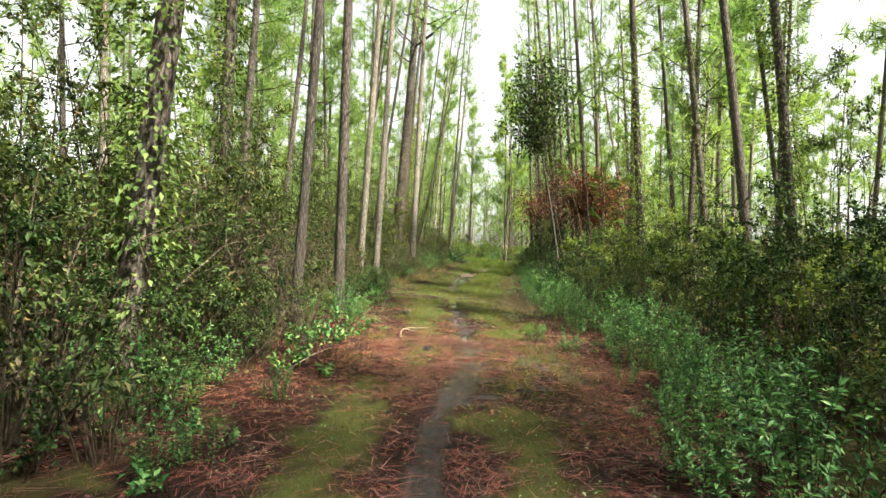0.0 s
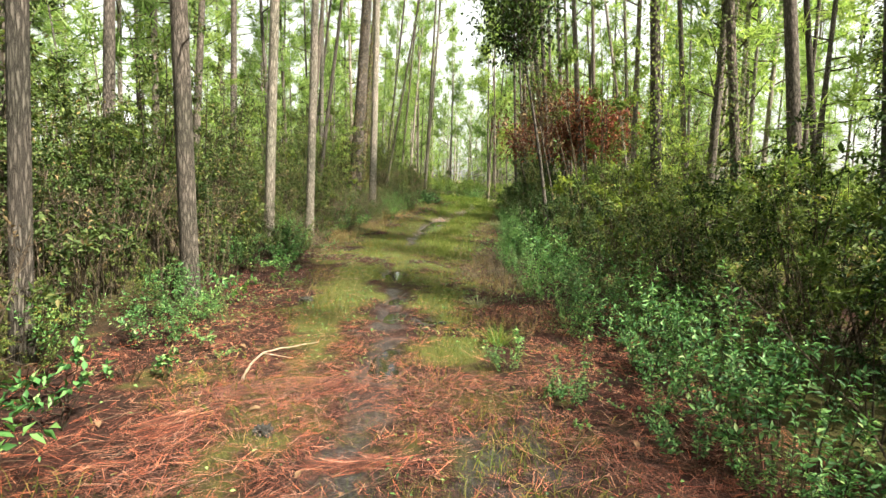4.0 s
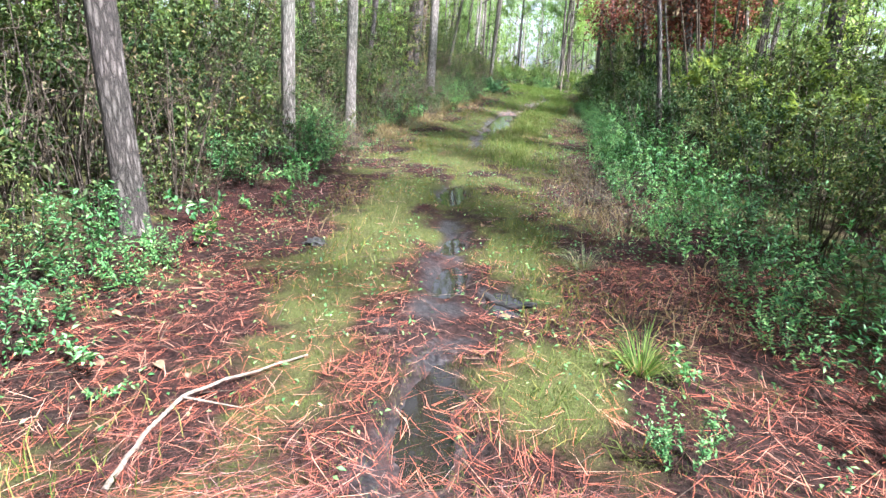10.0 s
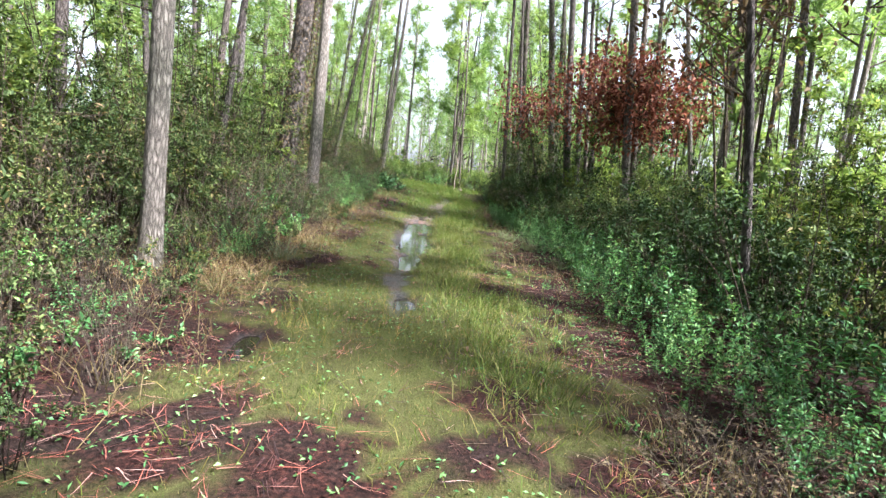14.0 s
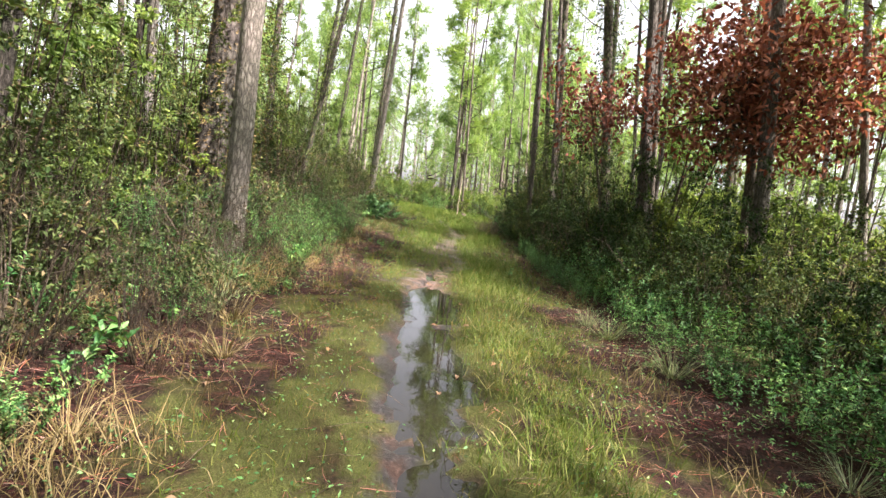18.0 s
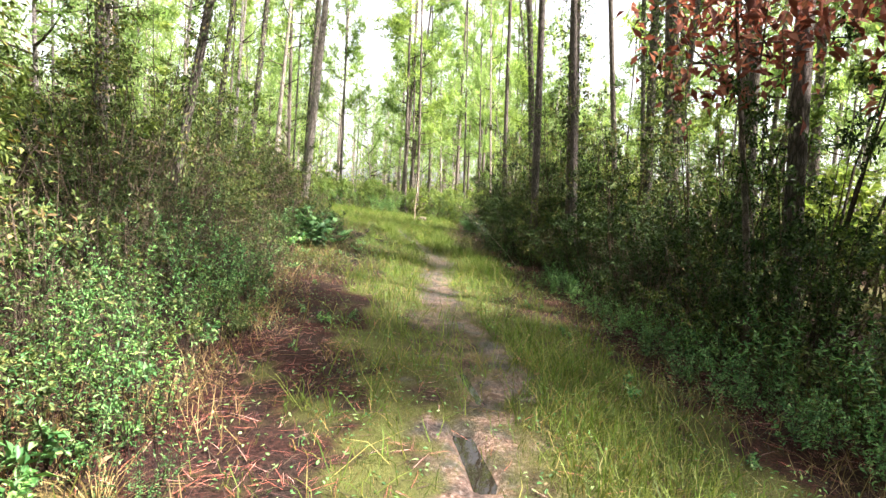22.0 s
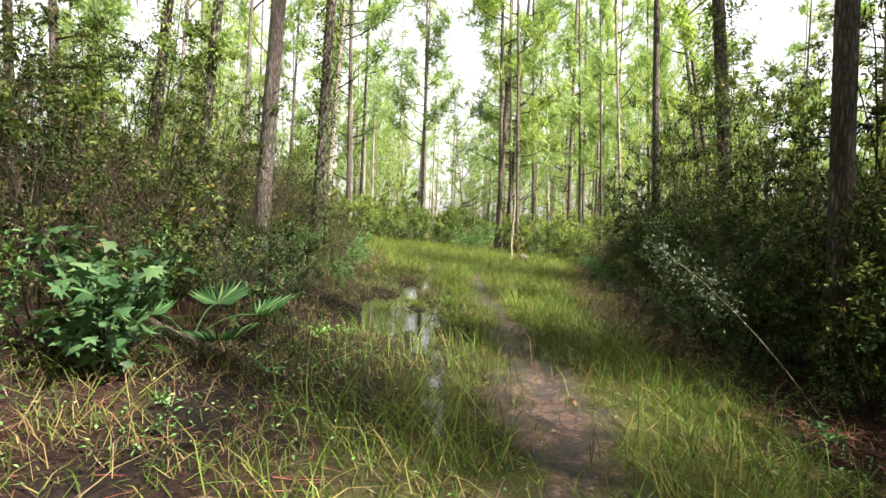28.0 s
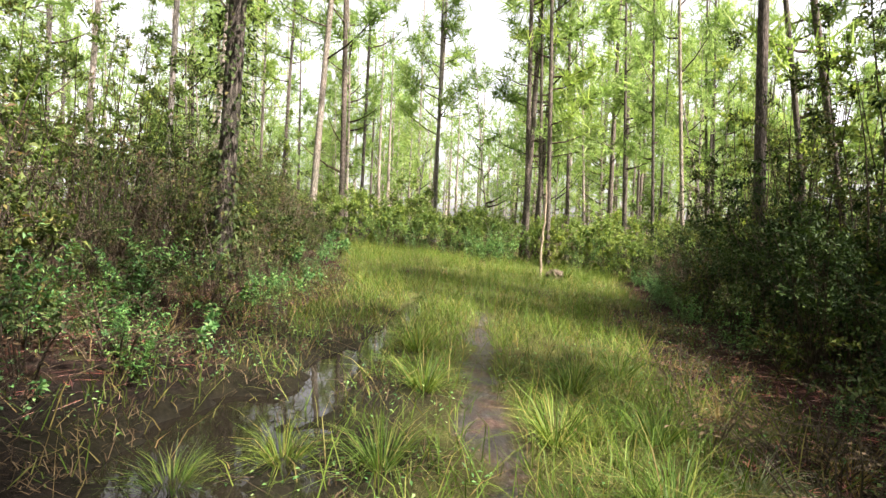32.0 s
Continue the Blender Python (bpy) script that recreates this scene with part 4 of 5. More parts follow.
# far woods as one mass
fw_rng = np.random.default_rng(55)
tv, tf, _, _ = pine_trunk(fw_rng, 19.0, 0.16, 5, 5, 0.1)
tf = np.concatenate([tf[:, [0, 1, 2]], tf[:, [0, 2, 3]]])
woods_v, woods_f, crown_v, crown_f, nb, nc = [], [], [], [], 0, 0
for i in range(430):
    a = fw_rng.uniform(0, 2 * np.pi) if i % 2 else fw_rng.uniform(0.32, 0.68) * np.pi
    q = fw_rng.uniform(38, 150)
    x, y = q * np.cos(a), 45 + q * np.sin(a)
    if -16 < y < 82 and abs(x) < 50 and fw_rng.random() < 0.6:
        continue
    z = float(height(x, y))
    s = fw_rng.uniform(0.8, 1.2)
    woods_v.append(tv * [1, 1, s] + [x, y, z])
    woods_f.append(tf + nb)
    nb += len(tv)
    zz = fw_rng.uniform(0.22, 1.05, 26) * 19 * s
    rr = 2.2 * (1.12 - zz / (19 * s)) + 0.3
    aa = fw_rng.uniform(0, 6.28, 26)
    ends = np.stack([x + np.cos(aa) * rr, y + np.sin(aa) * rr, z + zz], -1)
    cv, cf = needle_tufts(fw_rng, ends, 90, 1.15, 0.4, 5)
    crown_v.append(cv)
    crown_f.append(cf + nc)
    nc += len(cv)
woods = tagged(new("far_woods"), "distant pine woods closing the view all round", "woods", kind="stuff")
part("trunks", mesh_from("trunks", np.concatenate(woods_v), np.concatenate(woods_f), M_BARK_PALE), woods)
q = fw_rng.uniform(0, 1, (34000, 4))
a = q[:, 0] * 2 * np.pi
r = 62 + 70 * q[:, 1]
x, y = r * np.cos(a), 42 + r * 0.9 * np.sin(a)
top_ = 5.5 * fbm(x * 0.12, y * 0.12, 66) ** 1.5 + 1.4
k = y > -60
p = np.stack([x, y, height(x, y) + top_ * q[:, 2]], -1)[k]
v, f = leaf_blades(p, fw_rng.normal(size=p.shape), np.array([0, 0, 1.0]) + fw_rng.normal(size=p.shape) * 0.6, fw_rng.uniform(0.3, 0.7, len(p)), fw_rng.uniform(0.18, 0.36, len(p)))
part("undergrowth", mesh_from("undergrowth", v, f, M_LEAF_MID), woods)
part("crowns", mesh_from("crowns", np.concatenate(crown_v), np.concatenate(crown_f), M_NEEDLE), woods)

# understorey away from the trail
for i in range(80):
    y = RNG.uniform(-8, 56)
    o = RNG.uniform(5.5, 17)
    plant(FAR_BUSH, float(EDGE_L(y)) - o if i % 2 else float(EDGE_R(y)) + o, y, RNG.uniform(0.7, 1.3))
for i in range(130):
    y = RNG.uniform(-12, 95)
    x = RNG.uniform(-32, 36)
    if y < 57 and EDGE_L(y) - 7.5 < x < EDGE_R(y) + 7.5:
        continue
    if y >= 57 and abs(x - 1.5) < 1.5 and y > 70:
        continue
    plant(FAR_BUSH, x, y, RNG.uniform(1.0, 1.9))
for i in range(60):
    y = RNG.uniform(-1, 58)
    side = -1 if RNG.random() < 0.6 else 1
    o = RNG.uniform(1.3, 5.5)
    x = EDGE_L(y) - o if side < 0 else EDGE_R(y) + o + 0.3
    # beyond the start, most trees on the right get the shade-darkened leaves
    k = TALL if side < 0 or y < 20 or RNG.random() < 0.4 else TALL_DARK
    plant(k, float(x), y, RNG.uniform(0.6, 1.0), RNG.uniform(0.55, 1.1))


MIDGROWTH = family("light_understorey_tree", 3, 395, 7.5, 1.5, 8, 147, 9, 0.13, 0.06, M_LEAF_MID, bare=0.15)
LAB["light_understorey_tree"] = ("tall light green understorey tree among the pine trunks", "tree", "light understorey trees")
for i in range(54):
    y = RNG.uniform(2, 68)
    o = RNG.uniform(3.5, 11)
    x = EDGE_L(y) - o if RNG.random() < 0.55 else EDGE_R(y) + o
    if not open_above(x, y):
        plant(MIDGROWTH, float(x), y, RNG.uniform(0.7, 1.1), RNG.uniform(0.5, 1.0))
YOUNG_PINES = [make_pine(410 + i, 9.0, 0.055, 6, 8, 130, 9, 0.10 + 0.1 * i, M_BARK_PALE, 0.42, "young_pine") for i in range(3)]
LAB["young_pine"] = ("slim young pine with soft yellow-green needles", "tree", "young pines in the stand")
for i in range(150):
    y = RNG.uniform(0, 60) if i % 5 < 2 else RNG.uniform(60, 112)
    o = RNG.uniform(5.5, 20)
    if y < 58:
        x = EDGE_L(y) - o if RNG.random() < 0.5 else EDGE_R(y) + o
    else:
        x = RNG.uniform(-30, 34)
        if abs(x + 0.4) < 1.6 and y < 95:
            continue
    if open_above(x, y):
        continue
    plant(YOUNG_PINES, float(x), y, RNG.uniform(0.8, 1.3), RNG.uniform(0.5, 1.5))
for x, y, sc in ((-4.6, 26.4, 0.75), (-5.2, 29.4, 0.8), (-4.9, 24.2, 0.7), (-5.6, 21.5, 0.8), (-4.4, 46.5, 0.6), (-5.2, 44.5, 0.65)):
    plant(MIDGROWTH, x, y, sc, sc * 0.9)
# dense growth close by the start, and the dark side of the last stretch
for x, y, k in ((-3.3, 2.6, 0.75), (-3.7, 4.2, 0.9), (-4.2, 6.2, 1.0), (-3.9, 8.6, 0.9), (-4.8, 10.5, 1.0), (-3.6, 0.8, 0.8), (-4.6, 13.0, 1.0), (-4.9, 16.0, 1.0), (-4.4, 20.5, 0.9), (-4.3, 23.0, 1.0), (-4.0, 28.5, 0.9), (-3.9, 33.0, 0.9), (-4.2, 35.5, 1.0), (-3.6, 37.5, 0.8), (-4.1, 39.5, 0.8)):
    plant(TALL, x, y, k, k)
for x, y, k in ((3.6, 5.0, 0.7), (4.4, 7.5, 0.8), (4.6, 10.5, 0.8), (4.6, 31.5, 0.9), (4.9, 33.5, 1.0), (4.9, 36.0, 0.9), (5.0, 38.6, 1.0), (5.2, 40.8, 1.0), (5.6, 42.8, 1.05), (6.0, 45.0, 1.0), (5.0, 43.9, 0.8), (6.4, 47.5, 1.0)):
    plant(TALL_DARK, x, y, k, k)
for y in np.arange(30.0, 49.0, 1.15):
    plant(TALL if RNG.random() < 0.78 else TALL_DARK, float(EDGE_R(y)) + RNG.uniform(1.0, 1.9), float(y), RNG.uniform(0.7, 0.95), RNG.uniform(0.7, 1.1))
for i in range(14):
    y = RNG.uniform(20, 60)
    plant(MIDGROWTH, float(EDGE_R(y)) + RNG.uniform(2.2, 8.0), float(y), RNG.uniform(0.8, 1.2), RNG.uniform(0.7, 1.3))


# ---- grass, needles and leaves on the floor ----
def scatter(count, x0, x1, y0, y1, keep):
    x, y = RNG.uniform(x0, x1, count), RNG.uniform(y0, y1, count)
    k = RNG.random(count) < keep(x, y)
    x, y = x[k], y[k]
    return np.stack([x, y, height(x, y)], -1)


def grass_object(name, label, p, lo, hi, wd, lean, mat):
    d = np.array([0, 0, 1.0]) + RNG.normal(size=p.shape) * lean
    bend = unit(RNG.normal(size=p.shape) * [1, 1, 0.3] + [0, 0, -0.5])
    v, f = slivers(p - [0, 0, 0.005], d, RNG.uniform(lo, hi, len(p)), wd) if hi < 0.06 else strands(p - [0, 0, 0.005], d, RNG.uniform(lo, hi, len(p)), wd, bend)
    return tagged(new(name, mesh_from(name, v, f, mat)), label, "grass", kind="stuff")


def moss_keep(x, y):
    m_, g_, s_ = covers(x, y)
    return np.clip(g_ - m_ * 0.9, 0, 1)


p = scatter(330000, -2.3, 2.0, 0.5, 30, lambda x, y: moss_keep(x, y) * sstep(-1.4, -0.6, x - EDGE_L(y)) * sstep(1.4, 0.6, x - EDGE_R(y)))
grass_object("short_grass", "low mossy yellow-green grass on the trail", p, 0.015, 0.05, 0.004, 0.5, M_GRASS)
thin_keep = lambda x, y: np.maximum(np.exp(-((x - 0.45 - 0.12 * (y - 6.5)) / 0.45) ** 2), 0.35 * sstep(2.2, 1.2, x)) * sstep(0.36, 0.58, fbm(x * 3.2, y * 3.2, 71))
p = scatter(70000, -0.9, 2.0, 4.9, 9.6, thin_keep)
grass_object("fine_grass", "fine pale green grass growing through the needles", p, 0.02, 0.059, 0.0018, 0.7, M_GRASS_SUN)
p = scatter(16000, -0.9, 1.6, 4.9, 9.6, thin_keep)
grass_object("thin_grass", "thin green blades growing through the needles", p, 0.03, 0.07, 0.0018, 0.9, M_GRASS)
clump = lambda x, y: sstep(0.45, 0.7, fbm(x * 1.3, y * 1.3, 77))
p = scatter(60000, -2.6, 3.2, 7, 30, lambda x, y: moss_keep(x, y) * clump(x, y) * 0.8)
grass_object("tufted_grass", "loose green grass tufts beside the muddy rut", p, 0.06, 0.2, 0.005, 0.5, M_GRASS)
p = scatter(110000, -1.8, 2.4, 4.5, 30, lambda x, y: np.clip(np.exp(-((x - RUT(y) - 0.9) / 0.42) ** 2) + 0.5 * np.exp(-((x - RUT(y) + 1.15) / 0.3) ** 2), 0, 1) * sstep(0.42, 0.66, fbm(x * 2.2, y * 1.7, 78)) * sstep(4.5, 6.5, y))
grass_object("trail_grass", "thin green and straw grass between rut and edge plants", p, 0.05, 0.19, 0.0045, 0.55, M_GRASS)
band_keep = lambda x, y: np.exp(-((x - RUT(y) - 1.0) / 0.5) ** 2) * sstep(14, 17, y) * sstep(33, 28, y) * sstep(0.34, 0.6, fbm(x * 1.6, y * 1.2, 79)) * (1 - pool_depth(x, y))
p = scatter(70000, -0.4, 2.6, 14, 33, band_keep)
grass_object("sunny_grass", "lush yellow-green grass between the rut and the edge shrubs", p, 0.08, 0.30, 0.006, 0.55, M_GRASS_SUN)
bank_keep = lambda x, y: sstep(15, 18, y) * (1 - 0.92 * sstep(32, 34, y)) * sstep(1.1, 0.2, x - EDGE_L(y)) * sstep(-0.9, -0.1, x - EDGE_L(y)) * sstep(0.40, 0.62, fbm(x * 1.2, y * 1.2, 37))
p = scatter(95000, -4, 0, 15, 48, bank_keep)
grass_object("bank_grass", "dry straw and brown grass standing on the bank", p, 0.12, 0.42, 0.0042, 0.7, M_GRASS_DRY)
p = scatter(150000, -3.0, 6.5, 26, 58, lambda x, y: np.clip(moss_keep(x, y) * (0.3 + clump(x, y)), 0, 1) * sstep(26, 31, y) * (1 - 0.75 * peat(x, y)) * (1 - 0.8 * hollow(POOL, x, y, 1.5)))
grass_object("tall_grass", "lush green grass covering the far trail", p, 0.14, 0.5, 0.006, 0.6, M_GRASS_LUSH)
edge_keep = lambda x, y: np.maximum(np.exp(-((x - EDGE_L(y) - 0.4) / 0.5) ** 2), np.exp(-((x - EDGE_R(y) + 0.3) / 0.45) ** 2)) * sstep(0.5, 0.72, fbm(x * 0.9, y * 0.9, 31)) * (1 - 0.75 * sstep(31, 34, y))
p = scatter(200000, -4, 6, 10, 56, edge_keep)
grass_object("dry_grass", "dry straw-coloured grass along the edges of the trail", p, 0.12, 0.42, 0.005, 0.6, M_GRASS_DRY)

wet_keep = lambda x, y: sstep(32, 36, y) * sstep(-0.5, 0.2, x - EDGE_L(y)) * sstep(0.3, -0.3, x - EDGE_R(y)) * (1 - hollow(POOL, x, y, 1.5) * 0.7) * (1 - 0.6 * peat(x, y)) * (0.25 + 0.75 * clump(x * 1.5, y * 1.5)) * (1 - 0.9 * np.exp(-((x - RUT(y)) / 0.28) ** 2))
p = scatter(100000, -2.2, 4.4, 32, 48, wet_keep)
grass_object("marsh_grass", "tangled olive and brown wet grass round the pool", p, 0.06, 0.26, 0.006, 0.8, M_GRASS)

p = scatter(45000, -2.0, 1.2, 34, 45, lambda x, y: peat(x, y) * (1 - hollow(POOL, x, y, 1.5)) * sstep(0.40, 0.60, fbm(x * 3, y * 3, 83)))
grass_object("rotting_grass", "matted brown dead grass at the margin of the pool", p, 0.05, 0.16, 0.005, 1.4, M_LEAF_BROWN)


def litter_keep(x, y):
    m_, g_, s_ = covers(x, y)
    heap = np.exp(-((x + 0.8) / 0.9) ** 2 - ((y - 8.5) / 0.9) ** 2)
    return np.clip(np.clip(1 - 0.85 * g_ - 0.85 * m_, 0.10, 1) * sstep(40, 26, y) * (0.3 + 0.7 * sstep(0.35, 0.6, fbm(x * 1.1, y * 1.1, 90))) + heap * 0.7, 0, 1)


def needle_object(p, ang, lo, hi, wd, bend):
    d = np.stack([np.cos(ang), np.sin(ang), RNG.uniform(-0.05, 0.10, len(p))], -1)
    v, f = strands(p, d, RNG.uniform(lo, hi, len(p)), wd, unit(RNG.normal(size=p.shape) * [1, 1, 0.1]) * bend)
    tagged(new("pine_needles", mesh_from("pine_needles", v, f, M_LITTER)), "fallen rust-red pine needles strewn over the ground", "litter", kind="stuff")


def needle_litter(count, x0, x1, y0, y1, wd, lift, keep=litter_keep):
    """Needles lie in bunches of three, as they fell."""
    p = scatter(count, x0, x1, y0, y1, keep)
    p[:, 2] += RNG.uniform(0.001, lift, len(p))
    ang = RNG.uniform(0, 2 * np.pi, len(p)) + 0.8 * fbm(p[:, 0] * 2, p[:, 1] * 2, 23)
    p = np.repeat(p, 3, 0) + RNG.normal(size=(len(p) * 3, 3)) * [0.008, 0.008, 0.002]
    needle_object(p, np.repeat(ang, 3) + RNG.normal(size=len(p)) * 0.16, 0.11, 0.25, wd, 0.4)


def needle_drift(x, y, rx, ry, turn, count, lift):
    """A pile washed together, its needles lying one way."""
    a, q = RNG.uniform(0, 2 * np.pi, count), np.sqrt(RNG.random(count))
    u, w = np.cos(a) * q * rx, np.sin(a) * q * ry
    px, py = x + u * np.cos(turn) - w * np.sin(turn), y + u * np.sin(turn) + w * np.cos(turn)
    p = np.stack([px, py, height(px, py) + lift * (1 - q ** 2) * RNG.random(count) + 0.002], -1)
    needle_object(p, turn + np.pi * RNG.integers(0, 2, count) + RNG.normal(size=count) * 0.28, 0.13, 0.26, 0.002, 0.4)


needle_litter(20000, -2.4, 2.9, 4.2, 11.5, 0.0018, 0.03)
needle_litter(10000, -1.2, 2.5, 4.7, 8.6, 0.0015, 0.04)
needle_litter(12000, -2.4, 2.4, 0.8, 4.2, 0.0024, 0.02)
needle_litter(26000, -3.6, 3.2, 11.5, 40, 0.0028, 0.02)
bank_litter = lambda x, y: np.maximum(sstep(-0.6, -1.1, x) * sstep(-3.2, -2.2, x) * sstep(40.5, 41.5, y), sstep(2.5, 3.0, x)) * sstep(0.35, 0.55, fbm(x * 1.3, y * 1.3, 92))
needle_litter(9000, -3.2, 4.6, 36.5, 46.5, 0.004, 0.03, bank_litter)
needle_drift(0.08, 7.12, 0.30, 0.07, 0.25, 650, 0.05)
needle_drift(-0.35, 6.35, 0.5, 0.16, 1.05, 900, 0.04)
needle_drift(-0.75, 8.0, 0.7, 0.25, 0.5, 1500, 0.05)
needle_drift(-1.15, 7.35, 0.18, 0.14, 0.9, 500, 0.10)


# low herbs and creeping leaves over the floor
def herb_keep(x, y):
    m_, g_, s_ = covers(x, y)
    side = np.maximum(sstep(0.9, -0.2, x - EDGE_L(y)), sstep(-0.7, 0.3, x - EDGE_R(y)))
    return np.clip(0.4 * (1 - m_) + side, 0, 1) * sstep(0.38, 0.58, fbm(x * 1.6, y * 1.6, 52)) * (1 - pool_depth(x, y)) * (0.25 + 0.75 * sstep(7.5, 10, y))


p = scatter(170000, -3.6, 5.6, 3, 52, herb_keep)
p[:, 2] += RNG.uniform(0.0, 0.10, len(p)) ** 1.3
d = RNG.normal(size=p.shape) * [1, 1, 0.35]
v, f = leaf_blades(p, d, np.array([0, 0, 1.0]) + RNG.normal(size=p.shape) * 0.3, RNG.uniform(0.02, 0.045, len(p)), RNG.uniform(0.009, 0.02, len(p)))
tagged(new("low_herbs", mesh_from("low_herbs", v, f, M_LEAF_FRESH)), "low green herbs creeping over the litter", "herbs", kind="stuff")

# crumbs of bark and leaf on the worn track
p = scatter(9000, -1.4, 2.4, 16, 42, lambda x, y: np.exp(-((x - RUT(y)) / 0.4) ** 2) * (1 - pool_depth(x, y)) * sstep(0.35, 0.6, fbm(x * 4, y * 4, 61)))
p[:, 2] += RNG.uniform(0.003, 0.012, len(p))
v, f = leaf_blades(p, RNG.normal(size=p.shape) * [1, 1, 0.15], np.array([0, 0, 1.0]) + RNG.normal(size=p.shape) * 0.2, RNG.uniform(0.012, 0.05, len(p)), RNG.uniform(0.008, 0.02, len(p)))
tagged(new("leaf_crumbs", mesh_from("leaf_crumbs", v, f, M_LEAF_BROWN)), "brown crumbs of bark and leaf on the worn track", "litter", kind="stuff")

# broken twigs
p = scatter(2600, -3.4, 4.5, 2, 46, lambda x, y: np.clip(1.1 - np.abs(covers(x, y)[1]), 0.15, 1))
tw = []
for q in p:
    a = RNG.uniform(0, 6.28)
    ln = RNG.uniform(0.10, 0.38)
    e = np.array([np.cos(a), np.sin(a), RNG.uniform(-0.02, 0.25)]) * ln
    tw.append((np.array([q + [0, 0, 0.01], q + e * 0.5 + [0, 0, 0.02], q + e]), np.array([0.0028, 0.0024, 0.0015])))
v, f = tubes(tw, 3)
tagged(new("twig_litter", mesh_from("twig_litter", v, f, M_TWIG_PALE)), "broken grey twigs lying on the forest floor", "twigs", kind="stuff")


# ---- single things ----
def make_broadleaf(name, seed, base, centre, radii, clusters, per, leaf, mat, trunk_r):
    """A small broadleaved tree with its crown of leaf clusters round a given centre, relative to its foot."""
    rng = np.random.default_rng(seed)
    tree_ = new(name)
    c = np.array(centre, float)
    s = np.linspace(0, 1, 9)[:, None]
    stem = np.array([0, 0, 0.0]) * (1 - s) + c * s + np.sin(s * 5) * np.array([0.06, 0.04, 0])
    v, f = tubes([(stem, np.linspace(trunk_r, trunk_r * 0.35, 9))], 8)
    part("trunk", smooth(mesh_from("trunk", v, f, M_BARK)), tree_)
    q = unit(rng.normal(size=(clusters, 3))) * (rng.random((clusters, 1)) ** 0.4) * np.array(radii)
    limbs = []
    for k in q:
        a = stem[int(rng.integers(6, 9))]
        e = c + k
        m_ = (a + e) / 2 + rng.normal(size=3) * 0.3
        limbs.append((np.array([a, m_, e]), np.array([trunk_r * 0.2, 0.009, 0.003])))
    v, f = tubes(limbs, 4)
    tagged(part("limbwork", mesh_from("limbwork", v, f, M_TWIG), tree_), kind="stuff")
    p = np.repeat(c + q, per, 0) + rng.normal(size=(clusters * per, 3)) * 0.24
    d = rng.normal(size=p.shape) + [0, 0, -0.3]
    v, f = leaf_blades(p, d, np.array([0, 0, 1.0]) + rng.normal(size=p.shape) * 0.6, leaf * rng.uniform(0.6, 1.2, len(p)), leaf * 0.45, 0.25)
    tagged(part("foliage", mesh_from("foliage", v, f, mat), tree_), kind="stuff")
    tree_.location = (base[0], base[1], float(height(base[0], base[1])) - 0.05)
    return tree_


tagged(make_broadleaf("dead_leaved_oak", 501, (6.3, 28.7), (-0.6, 0.0, 4.3), (2.5, 1.6, 1.7), 150, 36, 0.17, M_LEAF_RED, 0.09), "small oak holding dead russet-brown leaves", "tree")
tagged(make_broadleaf("young_red_oak", 502, (4.0, 30.5), (-0.9, -0.3, 4.0), (1.1, 0.8, 1.0), 30, 26, 0.15, M_LEAF_RED, 0.05), "young oak with a few dead russet leaves", "tree")
tagged(make_broadleaf("magnolia_tree", 503, (2.75, 17.2), (-0.9, 0.0, 5.9), (0.95, 0.9, 1.5), 120, 26, 0.13, M_LEAF_DARK, 0.05), "slender evergreen tree with dark glossy leaves leaning over the trail", "tree")
tagged(make_broadleaf("withered_sapling", 504, (3.0, 17.6), (-0.5, 0.0, 3.4), (0.9, 0.7, 0.9), 50, 12, 0.10, M_LEAF_BROWN, 0.03), "thin sapling with withered brown leaves under the evergreen tree", "tree")


def tube_thing(name, pts, r0, r1, mat, label, category, sides=7, extra=()):
    pts = np.array(pts, float)
    t = np.linspace(0, len(pts) - 1, len(pts) * 4)
    fine = np.stack([np.interp(t, np.arange(len(pts)), pts[:, k]) for k in range(3)], -1)
    fine[1:-1] += np.random.default_rng(len(pts)).normal(size=(len(fine) - 2, 3)) * r0 * 0.25
    paths = [(fine, np.linspace(r0, r1, len(fine)))]
    for a, b_ in extra:
        paths.append((np.linspace(a, b_, 4), np.linspace(r1 * 1.2, r1 * 0.4, 4)))
    v, f = tubes(paths, sides)
    return tagged(new(name, smooth(mesh_from(name, v, f, mat))), label, category)


def g3(x, y, up):
    return (x, y, float(height(x, y)) + up)


tube_thing("fallen_branch", [g3(-1.02, 8.2, 0.02), g3(-1.06, 8.45, 0.035), g3(-1.05, 8.7, 0.06), g3(-0.94, 8.88, 0.05), g3(-0.7, 9.25, 0.02)], 0.011, 0.005, M_STICK,
           "bare pale fallen branch lying on the pine litter", "branch", extra=[(g3(-1.05, 8.7, 0.06), g3(-0.8, 8.75, 0.02))])
tube_thing("fallen_branch", [g3(-1.75, 5.3, 0.05), g3(-1.62, 5.7, 0.16), g3(-1.5, 6.0, 0.2)], 0.009, 0.004, M_STICK, "thin pale broken branch leaning on the edge plants", "branch")
tube_thing("dead_limb", [g3(-3.4, 37.5, 0.75), g3(-2.75, 37.75, 0.55), g3(-2.3, 38.1, 0.25), g3(-2.0, 38.4, 0.05)], 0.016, 0.008, M_STICK, "grey dead limb hanging over the forest floor", "branch",
           extra=[(g3(-2.75, 37.75, 0.55), g3(-2.7, 37.8, 1.05)), (g3(-2.55, 37.9, 0.42), g3(-3.0, 37.6, 0.5))])
